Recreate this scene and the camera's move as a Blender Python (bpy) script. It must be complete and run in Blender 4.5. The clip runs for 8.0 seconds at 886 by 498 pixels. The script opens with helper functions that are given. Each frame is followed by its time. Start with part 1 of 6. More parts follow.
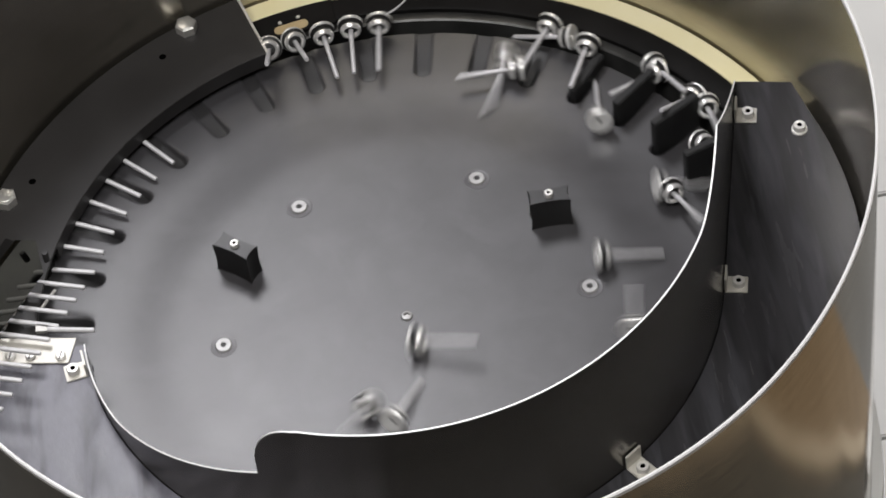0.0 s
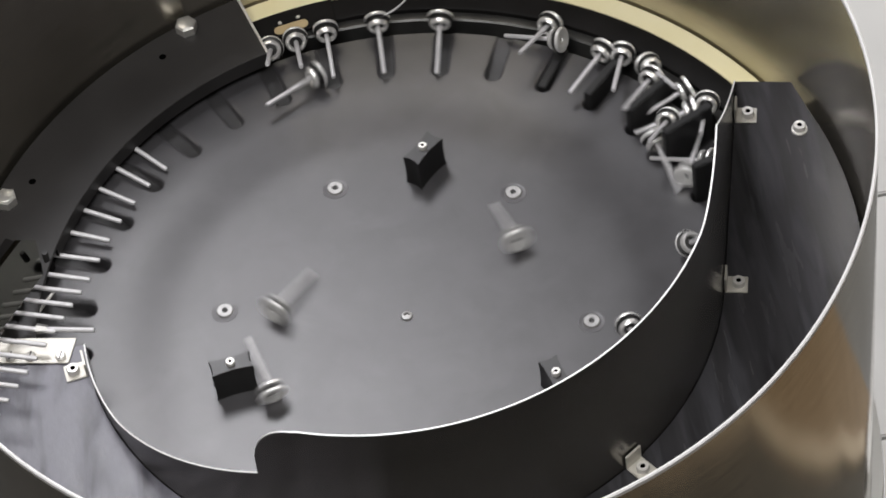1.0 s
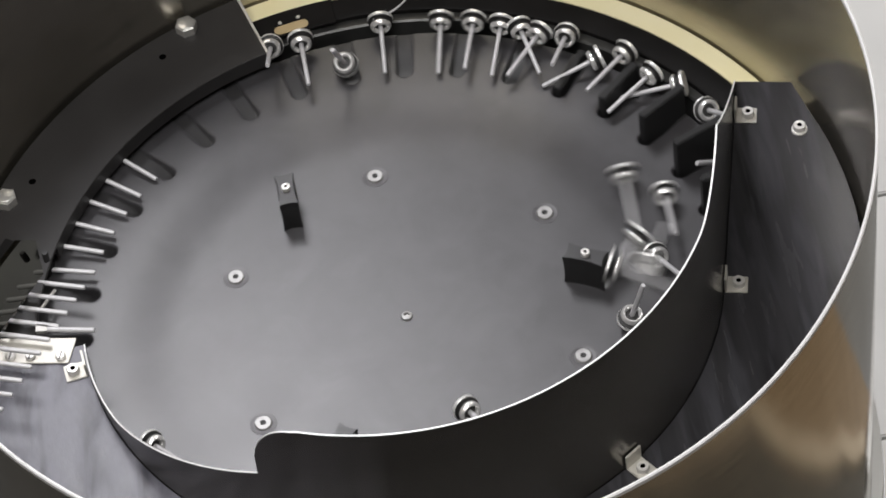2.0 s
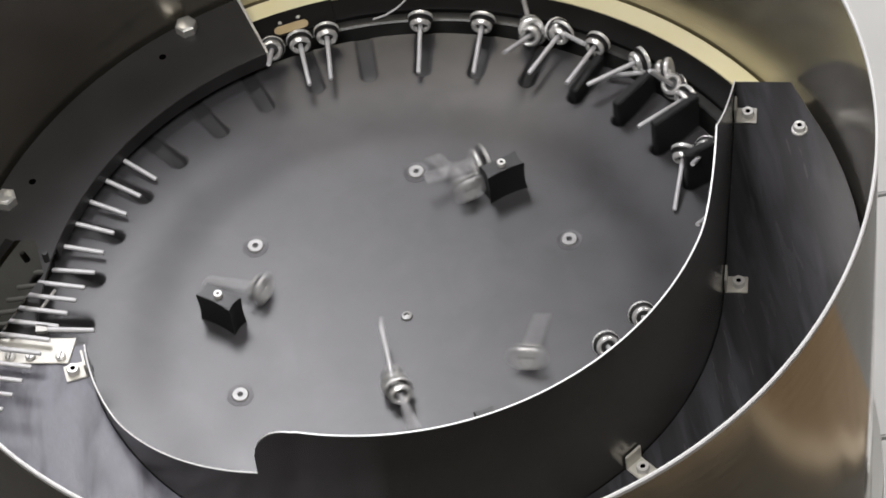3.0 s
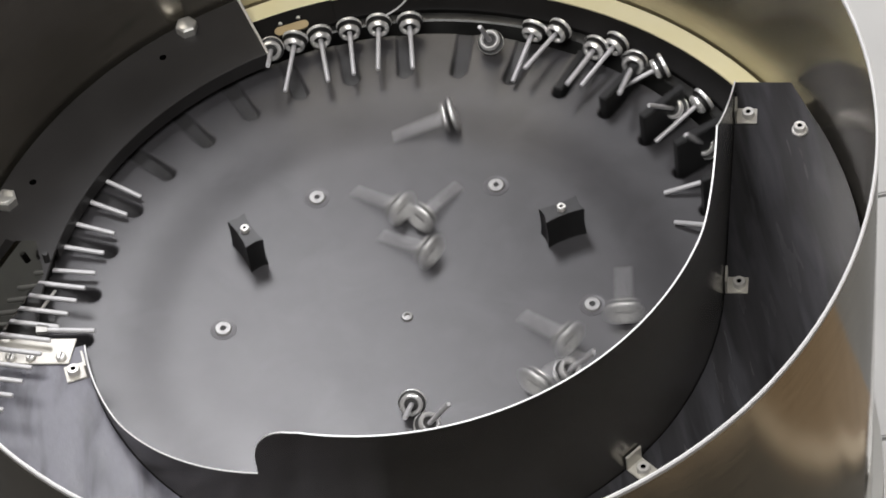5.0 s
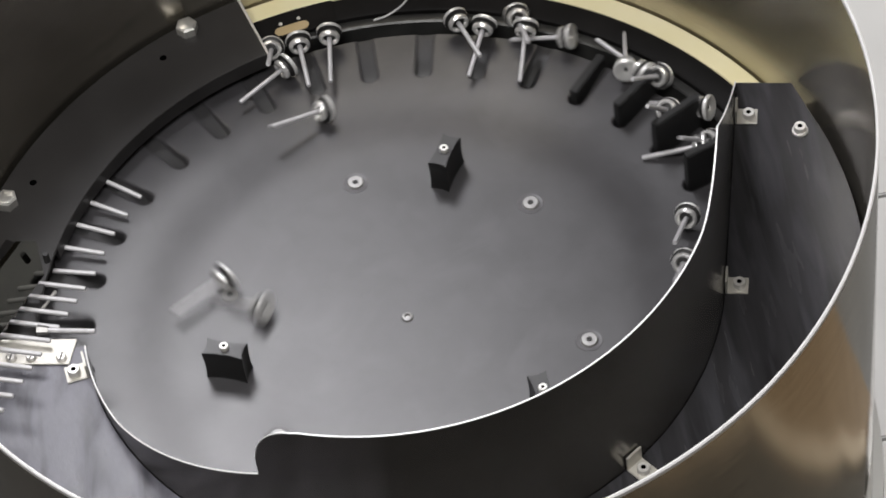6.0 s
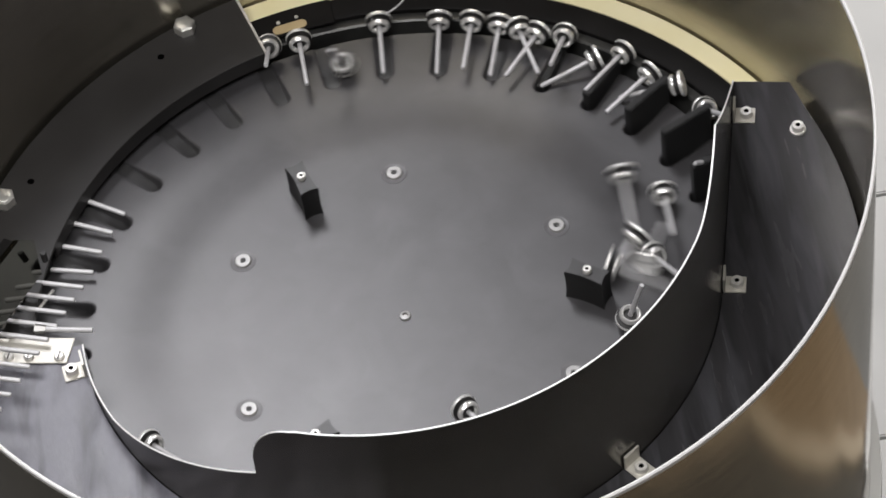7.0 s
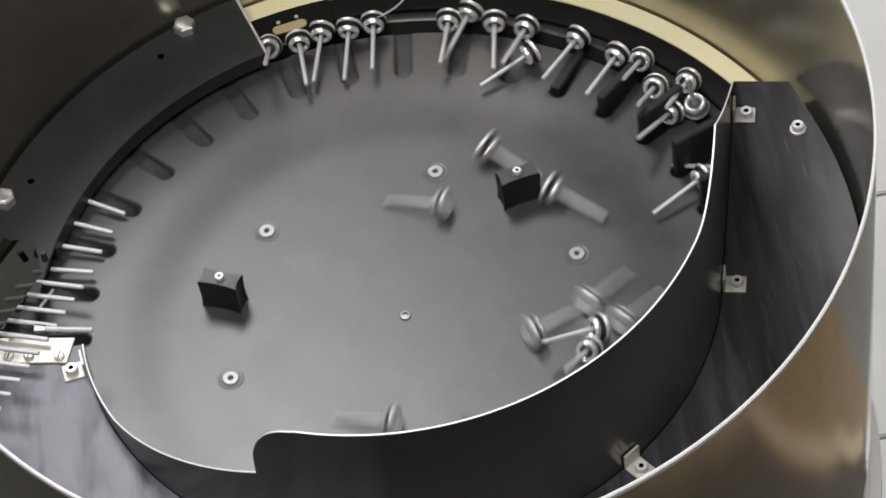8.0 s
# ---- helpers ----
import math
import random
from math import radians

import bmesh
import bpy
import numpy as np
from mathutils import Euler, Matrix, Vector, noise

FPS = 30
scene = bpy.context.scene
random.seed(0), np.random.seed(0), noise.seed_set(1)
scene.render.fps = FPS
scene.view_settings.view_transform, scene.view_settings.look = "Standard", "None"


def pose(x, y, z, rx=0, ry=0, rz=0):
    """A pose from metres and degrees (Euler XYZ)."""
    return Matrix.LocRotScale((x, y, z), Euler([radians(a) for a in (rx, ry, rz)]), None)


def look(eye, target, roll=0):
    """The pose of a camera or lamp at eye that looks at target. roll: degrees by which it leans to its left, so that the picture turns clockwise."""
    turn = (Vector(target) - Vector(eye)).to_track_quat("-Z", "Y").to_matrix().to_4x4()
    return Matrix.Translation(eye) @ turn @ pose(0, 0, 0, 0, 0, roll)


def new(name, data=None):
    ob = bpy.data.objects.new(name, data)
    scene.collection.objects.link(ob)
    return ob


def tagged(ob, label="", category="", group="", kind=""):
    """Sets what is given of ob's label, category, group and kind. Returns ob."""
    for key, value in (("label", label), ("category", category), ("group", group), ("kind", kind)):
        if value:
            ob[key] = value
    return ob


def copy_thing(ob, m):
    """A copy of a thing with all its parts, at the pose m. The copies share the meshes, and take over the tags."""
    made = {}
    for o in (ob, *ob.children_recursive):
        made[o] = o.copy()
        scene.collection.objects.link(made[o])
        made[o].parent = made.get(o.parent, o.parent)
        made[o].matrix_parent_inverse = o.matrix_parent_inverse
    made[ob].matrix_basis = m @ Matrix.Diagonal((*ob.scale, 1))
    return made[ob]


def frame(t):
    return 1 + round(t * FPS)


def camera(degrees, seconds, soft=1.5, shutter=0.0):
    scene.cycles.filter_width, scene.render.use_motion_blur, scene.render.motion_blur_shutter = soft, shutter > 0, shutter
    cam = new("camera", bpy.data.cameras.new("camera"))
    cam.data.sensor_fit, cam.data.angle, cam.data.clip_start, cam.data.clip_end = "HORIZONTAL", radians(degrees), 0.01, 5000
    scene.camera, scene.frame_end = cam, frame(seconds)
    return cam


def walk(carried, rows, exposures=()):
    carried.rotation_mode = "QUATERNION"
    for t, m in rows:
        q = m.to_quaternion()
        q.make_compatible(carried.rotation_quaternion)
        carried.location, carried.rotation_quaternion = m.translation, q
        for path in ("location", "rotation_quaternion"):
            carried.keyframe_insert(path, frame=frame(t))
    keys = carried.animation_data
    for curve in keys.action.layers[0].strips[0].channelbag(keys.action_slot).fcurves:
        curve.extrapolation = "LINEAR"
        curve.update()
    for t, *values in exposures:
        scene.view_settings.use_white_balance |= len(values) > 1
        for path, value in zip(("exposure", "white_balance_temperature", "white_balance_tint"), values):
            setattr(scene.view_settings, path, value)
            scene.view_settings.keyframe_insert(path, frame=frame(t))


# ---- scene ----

U = 0.12          # metres per working unit (the ring of countersunk screws has radius 1)
Z0 = 1.0          # height of the disc's surface above the floor, metres
SPIN = 46.66      # degrees per second, anticlockwise from above
BOWL_R, PLATE_Z, WALL_R = 2.501, 0.32, 1.708

cam = camera(15.75, 8.0, soft=1.7, shutter=0.42)
EYE = (0.0, -10.3936 * U, Z0 + 13.7982 * U)
AIM = (EYE[0] + 0.014691, EYE[1] + 0.61652, EYE[2] - 0.787202)


def sway(right, down):
    """The view turned by small shares of a thousandth of a radian."""
    m = look(EYE, AIM, -8.77)
    return m @ pose(0, 0, 0, math.degrees(down * 1e-3), math.degrees(right * 1e-3), 0)


walk(cam, [(0.0, sway(0, 0)), (3.0, sway(0, 0.05)), (3.5, sway(0, 0.3)), (4.0, sway(-0.1, 0.05)), (4.5, sway(0, 0.1)), (6.0, sway(0.2, 0.35)),
           (6.5, sway(0, 0.1)), (7.0, sway(-0.5, 0.0)), (7.5, sway(-0.5, -0.1)), (8.0, sway(-0.5, -0.1))])

# ---- light: a plain room with unseen area lamps near the ceiling ----
world = bpy.data.worlds.new("room_air")
scene.world = world
world.use_nodes = True
world.node_tree.nodes["Background"].inputs[0].default_value = (0.9, 0.95, 1.0, 1)
world.node_tree.nodes["Background"].inputs[1].default_value = 0.05
scene.view_settings.exposure = 0.0


def unseen_lamp(name, x, y, z, sx, sy, watts, colour):
    d = bpy.data.lights.new(name, "AREA")
    d.shape, d.size, d.size_y, d.energy, d.color = "RECTANGLE", sx, sy, watts, colour
    ob = new(name, d)
    ob.matrix_world = pose(x, y, z)
    return ob


# Back left: gives the disc's sheen and the block shadows.
unseen_lamp("unseen_lamp", -0.28, 1.06, 2.84, 0.55, 0.66, 24.5, (0.985, 0.975, 1.015))
# Added front fill for the disc and guide wall.
unseen_lamp("unseen_lamp", -0.25, -0.75, 2.86, 1.3, 0.7, 33, (1.0, 0.98, 0.96))
# Added to brighten the tiles at the far right.
unseen_lamp("unseen_lamp", 1.7, 1.7, 2.86, 0.6, 1.2, 42, (1.0, 0.98, 0.95))


# ---- materials ----
def material(name, c1, c2, rough=0.5, metal=0.0, scale=60.0, bump=0.1, stretch=(1, 1, 1), rough_var=0.1, fine=600.0, coat=0.0, spec=0.5, smear=None):
    m = bpy.data.materials.new(name)
    m.use_nodes = True
    nt = m.node_tree
    b = nt.nodes["Principled BSDF"]
    tc = nt.nodes.new("ShaderNodeTexCoord")
    mp = nt.nodes.new("ShaderNodeMapping")
    mp.inputs["Scale"].default_value = stretch
    n1 = nt.nodes.new("ShaderNodeTexNoise")
    n1.inputs["Scale"].default_value, n1.inputs["Detail"].default_value = scale, 6
    n2 = nt.nodes.new("ShaderNodeTexNoise")
    n2.inputs["Scale"].default_value, n2.inputs["Detail"].default_value = fine, 3
    ramp = nt.nodes.new("ShaderNodeValToRGB")
    ramp.color_ramp.elements[0].position, ramp.color_ramp.elements[1].position = 0.3, 0.7
    ramp.color_ramp.elements[0].color, ramp.color_ramp.elements[1].color = (*c1, 1), (*c2, 1)
    mr = nt.nodes.new("ShaderNodeMapRange")
    mr.inputs["To Min"].default_value, mr.inputs["To Max"].default_value = max(0.02, rough - rough_var), min(1, rough + rough_var)
    bp = nt.nodes.new("ShaderNodeBump")
    bp.inputs["Strength"].default_value, bp.inputs["Distance"].default_value = bump, 0.0004
    L = nt.links.new
    L(tc.outputs["Object"], mp.inputs["Vector"])
    L(mp.outputs["Vector"], n1.inputs["Vector"])
    L(mp.outputs["Vector"], n2.inputs["Vector"])
    L(n1.outputs["Fac"], ramp.inputs["Fac"])
    if smear:
        # rubbed or stained patches: size, colour, stretch
        size, tone, run = smear
        mp3, n3 = nt.nodes.new("ShaderNodeMapping"), nt.nodes.new("ShaderNodeTexNoise")
        mp3.inputs["Scale"].default_value = run
        mp3.inputs["Location"].default_value = (0.37, 0.11, 0.05)
        n3.inputs["Scale"].default_value, n3.inputs["Detail"].default_value, n3.inputs["Distortion"].default_value = size, 8, 0.6
        band, mix = nt.nodes.new("ShaderNodeValToRGB"), nt.nodes.new("ShaderNodeMixRGB")
        band.color_ramp.elements[0].position, band.color_ramp.elements[1].position = 0.48, 0.72
        mix.inputs[2].default_value = (*tone, 1)
        L(tc.outputs["Object"], mp3.inputs["Vector"])
        L(mp3.outputs["Vector"], n3.inputs["Vector"])
        L(n3.outputs["Fac"], band.inputs["Fac"])
        L(band.outputs["Color"], mix.inputs[0])
        L(ramp.outputs["Color"], mix.inputs[1])
        L(mix.outputs["Color"], b.inputs["Base Color"])
    else:
        L(ramp.outputs["Color"], b.inputs["Base Color"])
    L(n1.outputs["Fac"], mr.inputs["Value"])
    L(mr.outputs["Result"], b.inputs["Roughness"])
    L(n2.outputs["Fac"], bp.inputs["Height"])
    L(bp.outputs["Normal"], b.inputs["Normal"])
    b.inputs["Metallic"].default_value = metal
    b.inputs["Coat Weight"].default_value = coat
    b.inputs["Specular IOR Level"].default_value = spec
    return m


M_DISC = material("scuffed_black_plastic", (0.034, 0.0327, 0.0355), (0.050, 0.0483, 0.0525), 0.35, 0, 26, 0.05, rough_var=0.05, fine=900, spec=0.72, smear=(22, (0.055, 0.0532, 0.0575), (1, 1, 1)))
# Darker than the disc, to paint shade into the slots.
M_UNDER = material("carrier_plastic_slot_shade", (0.019, 0.0184, 0.0196), (0.030, 0.029, 0.031), 0.45, 0, 20, 0.15, spec=0.5)
# Kept extra dark so that the block sides read as shaded.
M_BLOCK = material("black_moulded_rubber", (0.010, 0.0098, 0.010), (0.018, 0.0175, 0.018), 0.45, 0, 30, 0.2, spec=0.3)
M_BOARD = material("brown_reflector_tone", (0.25, 0.175, 0.10), (0.33, 0.235, 0.14), 0.5, 0, 4, 0.2, (1, 6, 1), fine=60)
M_BLACK = material("black_moulded_plastic", (0.012, 0.012, 0.013), (0.02, 0.02, 0.02), 0.5, 0, 40, 0.2, spec=0.3)
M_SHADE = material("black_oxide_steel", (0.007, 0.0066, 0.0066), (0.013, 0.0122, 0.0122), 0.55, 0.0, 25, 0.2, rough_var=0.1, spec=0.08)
M_GLOSS = material("polished_dark_steel", (0.085, 0.085, 0.07), (0.12, 0.12, 0.10), 0.05, 1.0, 25, 0.02, rough_var=0.02)
M_COVER = material("black_anodised_aluminium", (0.021, 0.0198, 0.0198), (0.031, 0.0295, 0.0295), 0.45, 0.0, 16, 0.15, rough_var=0.08, spec=0.35)
M_STEEL = material("brushed_stainless_steel", (0.42, 0.39, 0.335), (0.52, 0.485, 0.42), 0.11, 0.94, 30, 0.004, (1, 1, 9), 0.02, 700)
M_PLATE = material("dark_sheet_no_sheen", (0.020, 0.0195, 0.0212), (0.036, 0.0352, 0.0385), 0.25, 0.0, 90, 0.10, (1, 0.12, 1), 0.1, 900, spec=0.28, smear=(100, (0.048, 0.048, 0.054), (1, 0.12, 1)))
M_BRUSHED = material("circular_brushed_steel", (0.42, 0.39, 0.335), (0.52, 0.485, 0.42), 0.24, 0.95, 30, 0.004, (1, 1, 9), 0.03, 700)


def grain_round_z(m, amount):
    """Fine grain that runs round the z axis, so that reflections are drawn out upright."""
    nt = m.node_tree
    tangent = nt.nodes.new("ShaderNodeTangent")
    tangent.direction_type, tangent.axis = "RADIAL", "Z"
    b = nt.nodes["Principled BSDF"]
    nt.links.new(tangent.outputs["Tangent"], b.inputs["Tangent"])
    b.inputs["Anisotropic"].default_value, b.inputs["Anisotropic Rotation"].default_value = amount, 0.25


grain_round_z(M_BRUSHED, 0.8)
# Lighter copy of the plate: a lamp's bluish sheen as colour, plus smudges.
M_PLATE_LIT = material("bluish_lit_sheet", (0.090, 0.0895, 0.110), (0.20, 0.199, 0.232), 0.34, 0.0, 110, 0.12, (1, 0.35, 1), 0.2, 900, spec=0.34, smear=(60, (0.034, 0.0335, 0.041), (1, 0.28, 1)))
M_GUIDE = material("dark_polished_strip", (0.125, 0.119, 0.111), (0.150, 0.143, 0.134), 0.22, 0.82, 9, 0.015, (1, 1, 3), 0.04, 500, spec=0.4)
M_ZINC = material("zinc_plated_steel", (0.56, 0.555, 0.53), (0.70, 0.69, 0.66), 0.40, 0.7, 150, 0.25, rough_var=0.12)
M_TAB = material("satin_sheet_steel", (0.50, 0.485, 0.44), (0.60, 0.58, 0.53), 0.45, 0.5, 60, 0.2, rough_var=0.08, spec=0.4)
M_SCREW = material("grey_steel_screw", (0.27, 0.265, 0.26), (0.40, 0.395, 0.39), 0.42, 0.6, 120, 0.2, rough_var=0.08)
M_BRIGHT = material("bright_zinc_steel", (0.66, 0.65, 0.62), (0.78, 0.76, 0.73), 0.40, 0.5, 90, 0.2, rough_var=0.08)
# Near-white base puts the edges' metallic gleam into the colour.
M_EDGE = material("whitened_cut_edge", (0.90, 0.90, 0.90), (0.95, 0.95, 0.95), 0.45, 0.25, 60, 0.1)
M_CHROME = material("polished_nickel", (0.91, 0.905, 0.89), (0.96, 0.95, 0.94), 0.24, 0.68, 200, 0.05, rough_var=0.06)
M_FACE = material("bright_nickel_flange", (0.91, 0.905, 0.895), (0.96, 0.955, 0.945), 0.34, 0.55, 200, 0.05, rough_var=0.06)
M_PIN = material("satin_steel_pin", (0.53, 0.525, 0.54), (0.62, 0.61, 0.625), 0.45, 0.25, 200, 0.1, rough_var=0.06)
M_BORE = material("rubbed_grey_plastic", (0.066, 0.064, 0.068), (0.100, 0.097, 0.103), 0.36, 0, 60, 0.12, fine=900)
# Flat black that paints the dark inside of holes and the seam.
M_HOLE = material("hole_shade_black", (0.001, 0.001, 0.001), (0.002, 0.002, 0.002), 0.9, 0, 100, 0.0, spec=0.0)
# Rubber stop; also blacks screw sockets and roller recesses as painted shade.
M_RUBBER_RECESS = material("black_rubber_and_recess", (0.012, 0.012, 0.012), (0.025, 0.024, 0.024), 0.55, 0, 150, 0.2)
M_YELLOW = material("ivory_yellow_plastic", (0.84, 0.76, 0.46), (0.90, 0.83, 0.57), 0.45, 0, 25, 0.15)
# Lighter tone of the block rubber, paints the tops as lit.
M_BLOCK_LIT = material("black_rubber_lit_tone", (0.024, 0.0235, 0.025), (0.040, 0.039, 0.041), 0.38, 0, 60, 0.2, spec=0.5)
M_TAN = material("tan_plastic", (0.46, 0.35, 0.19), (0.55, 0.43, 0.25), 0.5, 0, 40, 0.15)
M_TRACK = material("worn_grey_track", (0.035, 0.035, 0.035), (0.075, 0.075, 0.073), 0.34, 0.4, 40, 0.2)
M_TILE = material("glazed_white_tile", (0.74, 0.74, 0.73), (0.82, 0.82, 0.81), 0.2, 0, 8, 0.03)
M_DARKFLOOR = material("dark_floor_sheet", (0.06, 0.06, 0.06), (0.09, 0.088, 0.085), 0.6, 0, 5, 0.1, fine=80)
M_MAT = material("mid_grey_floor_sheet", (0.20, 0.20, 0.195), (0.27, 0.27, 0.262), 0.6, 0, 5, 0.1, fine=80)
M_OLIVE = material("olive_grey_floor_sheet", (0.080, 0.074, 0.062), (0.105, 0.098, 0.082), 0.6, 0, 5, 0.1, fine=80)
M_TRIM = material("pale_reflector_tone", (0.60, 0.49, 0.35), (0.68, 0.57, 0.42), 0.5, 0, 20, 0.1)
M_CEILING = material("grey_ceiling_panel", (0.20, 0.20, 0.20), (0.26, 0.26, 0.258), 0.8, 0, 3, 0.1, fine=80)
M_PAINT = material("off_white_wall_paint", (0.55, 0.52, 0.47), (0.62, 0.58, 0.53), 0.8, 0, 3, 0.1, fine=80)
M_BROWN_WALL = material("brown_unseen_wall", (0.20, 0.13, 0.075), (0.30, 0.20, 0.12), 0.5, 0, 6, 0.2, (1, 1, 8), fine=60)
M_CABINET = material("grey_cabinet_paint", (0.30, 0.30, 0.30), (0.36, 0.36, 0.35), 0.5, 0, 10, 0.1)


# ---- mesh helpers (working units, scaled to metres when linked) ----
BASE = Matrix.Translation((0, 0, Z0))


def thing(name, label, category, group="", kind="", m=None):
    ob = tagged(new(name), label, category, group, kind)
    ob.matrix_basis = m if m is not None else BASE
    return ob


def mesh_of(name, bm, mat, smooth=35):
    bmesh.ops.scale(bm, vec=(U, U, U), verts=bm.verts)
    bmesh.ops.recalc_face_normals(bm, faces=bm.faces)
    me = bpy.data.meshes.new(name)
    bm.to_mesh(me)
    bm.free()
    for mt in (mat if isinstance(mat, (list, tuple)) else [mat]):
        me.materials.append(mt)
    if smooth:
        me.shade_auto(smooth) if hasattr(me, "shade_auto") else smooth_by_angle(me, smooth)
    return me


def smooth_by_angle(me, degrees):
    me.polygons.foreach_set("use_smooth", [True] * len(me.polygons))
    me.set_sharp_from_angle(angle=radians(degrees))


def part(name, bm, mat, parent=None, label="", at=None, smooth=35, kind=""):
    ob = new(name, mesh_of(name, bm, mat, smooth))
    if parent is not None:
        ob.parent = parent
    if at is not None:
        ob.matrix_basis = at
    return tagged(ob, label, kind=kind)


def at_u(x, y, z, rx=0, ry=0, rz=0):
    return pose(x * U, y * U, z * U, rx, ry, rz)


def polar(r, a, z=0.0):
    return Vector((r * math.cos(radians(a)), r * math.sin(radians(a)), z))


def lathe(profile, segs=48, closed=False):
    """Turn a profile of (r, z) about z."""
    bm = bmesh.new()
    rings = []
    for r, z in profile:
        if r < 1e-6:
            rings.append([bm.verts.new((0, 0, z))])
        else:
            rings.append([bm.verts.new((r * math.cos(2 * math.pi * k / segs), r * math.sin(2 * math.pi * k / segs), z)) for k in range(segs)])
    pairs = list(zip(rings[:-1], rings[1:])) + ([(rings[-1], rings[0])] if closed else [])
    for a, b in pairs:
        for k in range(segs):
            j = (k + 1) % segs
            if len(a) == 1 and len(b) == 1:
                continue
            if len(a) == 1:
                bm.faces.new((a[0], b[k], b[j]))
            elif len(b) == 1:
                bm.faces.new((a[k], b[0], a[j]))
            else:
                bm.faces.new((a[k], b[k], b[j], a[j]))
    return bm


def sweep(sections):
    """Skin a row of equal closed sections (lists of points) and cap both ends."""
    bm = bmesh.new()
    rows = [[bm.verts.new(p) for p in s] for s in sections]
    n = len(rows[0])
    for a, b in zip(rows[:-1], rows[1:]):
        for k in range(n):
            bm.faces.new((a[k], a[(k + 1) % n], b[(k + 1) % n], b[k]))
    bm.faces.new(rows[0])
    bm.faces.new(list(reversed(rows[-1])))
    return bm


def arc_bar(r0, r1, z0, z1, a0, a1, step=2.0, bevel=0.0):
    n = max(2, int(abs(a1 - a0) / step) + 1)
    secs = []
    for k in range(n):
        a = a0 + (a1 - a0) * k / (n - 1)
        b = bevel
        prof = [(r0, z0), (r1, z0), (r1, z1 - b), (r1 - b, z1), (r0 + b, z1), (r0, z1 - b)] if b else [(r0, z0), (r1, z0), (r1, z1), (r0, z1)]
        secs.append([polar(r, a, z) for r, z in prof])
    return sweep(secs)


def slab(pts, z0, z1, bevel=0.0):
    """A flat plate with the outline pts."""
    bm = bmesh.new()
    f = bm.faces.new([bm.verts.new((x, y, z0)) for x, y in pts])
    up = bmesh.ops.extrude_face_region(bm, geom=[f])
    bmesh.ops.translate(bm, vec=(0, 0, z1 - z0), verts=[v for v in up["geom"] if isinstance(v, bmesh.types.BMVert)])
    if bevel:
        bmesh.ops.bevel(bm, geom=[e for e in bm.edges], offset=bevel, segments=2, affect="EDGES", clamp_overlap=True)
    return bm


def box(sx, sy, sz, bevel=0.0, centre=(0, 0, 0)):
    bm = bmesh.new()
    bmesh.ops.create_cube(bm, size=1)
    bmesh.ops.scale(bm, vec=(sx, sy, sz), verts=bm.verts)
    if bevel:
        bmesh.ops.bevel(bm, geom=list(bm.edges), offset=bevel, segments=2, affect="EDGES")
    bmesh.ops.translate(bm, vec=centre, verts=bm.verts)
    return bm


def tube(points, r, segs=10):
    """A round rod along a row of points."""
    secs = []
    pts = [Vector(p) for p in points]
    for k, p in enumerate(pts):
        d = (pts[min(k + 1, len(pts) - 1)] - pts[max(k - 1, 0)]).normalized()
        s = d.orthogonal().normalized() if k == 0 else (s - d * s.dot(d)).normalized()
        t = d.cross(s)
        secs.append([p + (s * math.cos(2 * math.pi * j / segs) + t * math.sin(2 * math.pi * j / segs)) * r for j in range(segs)])
    return sweep(secs)


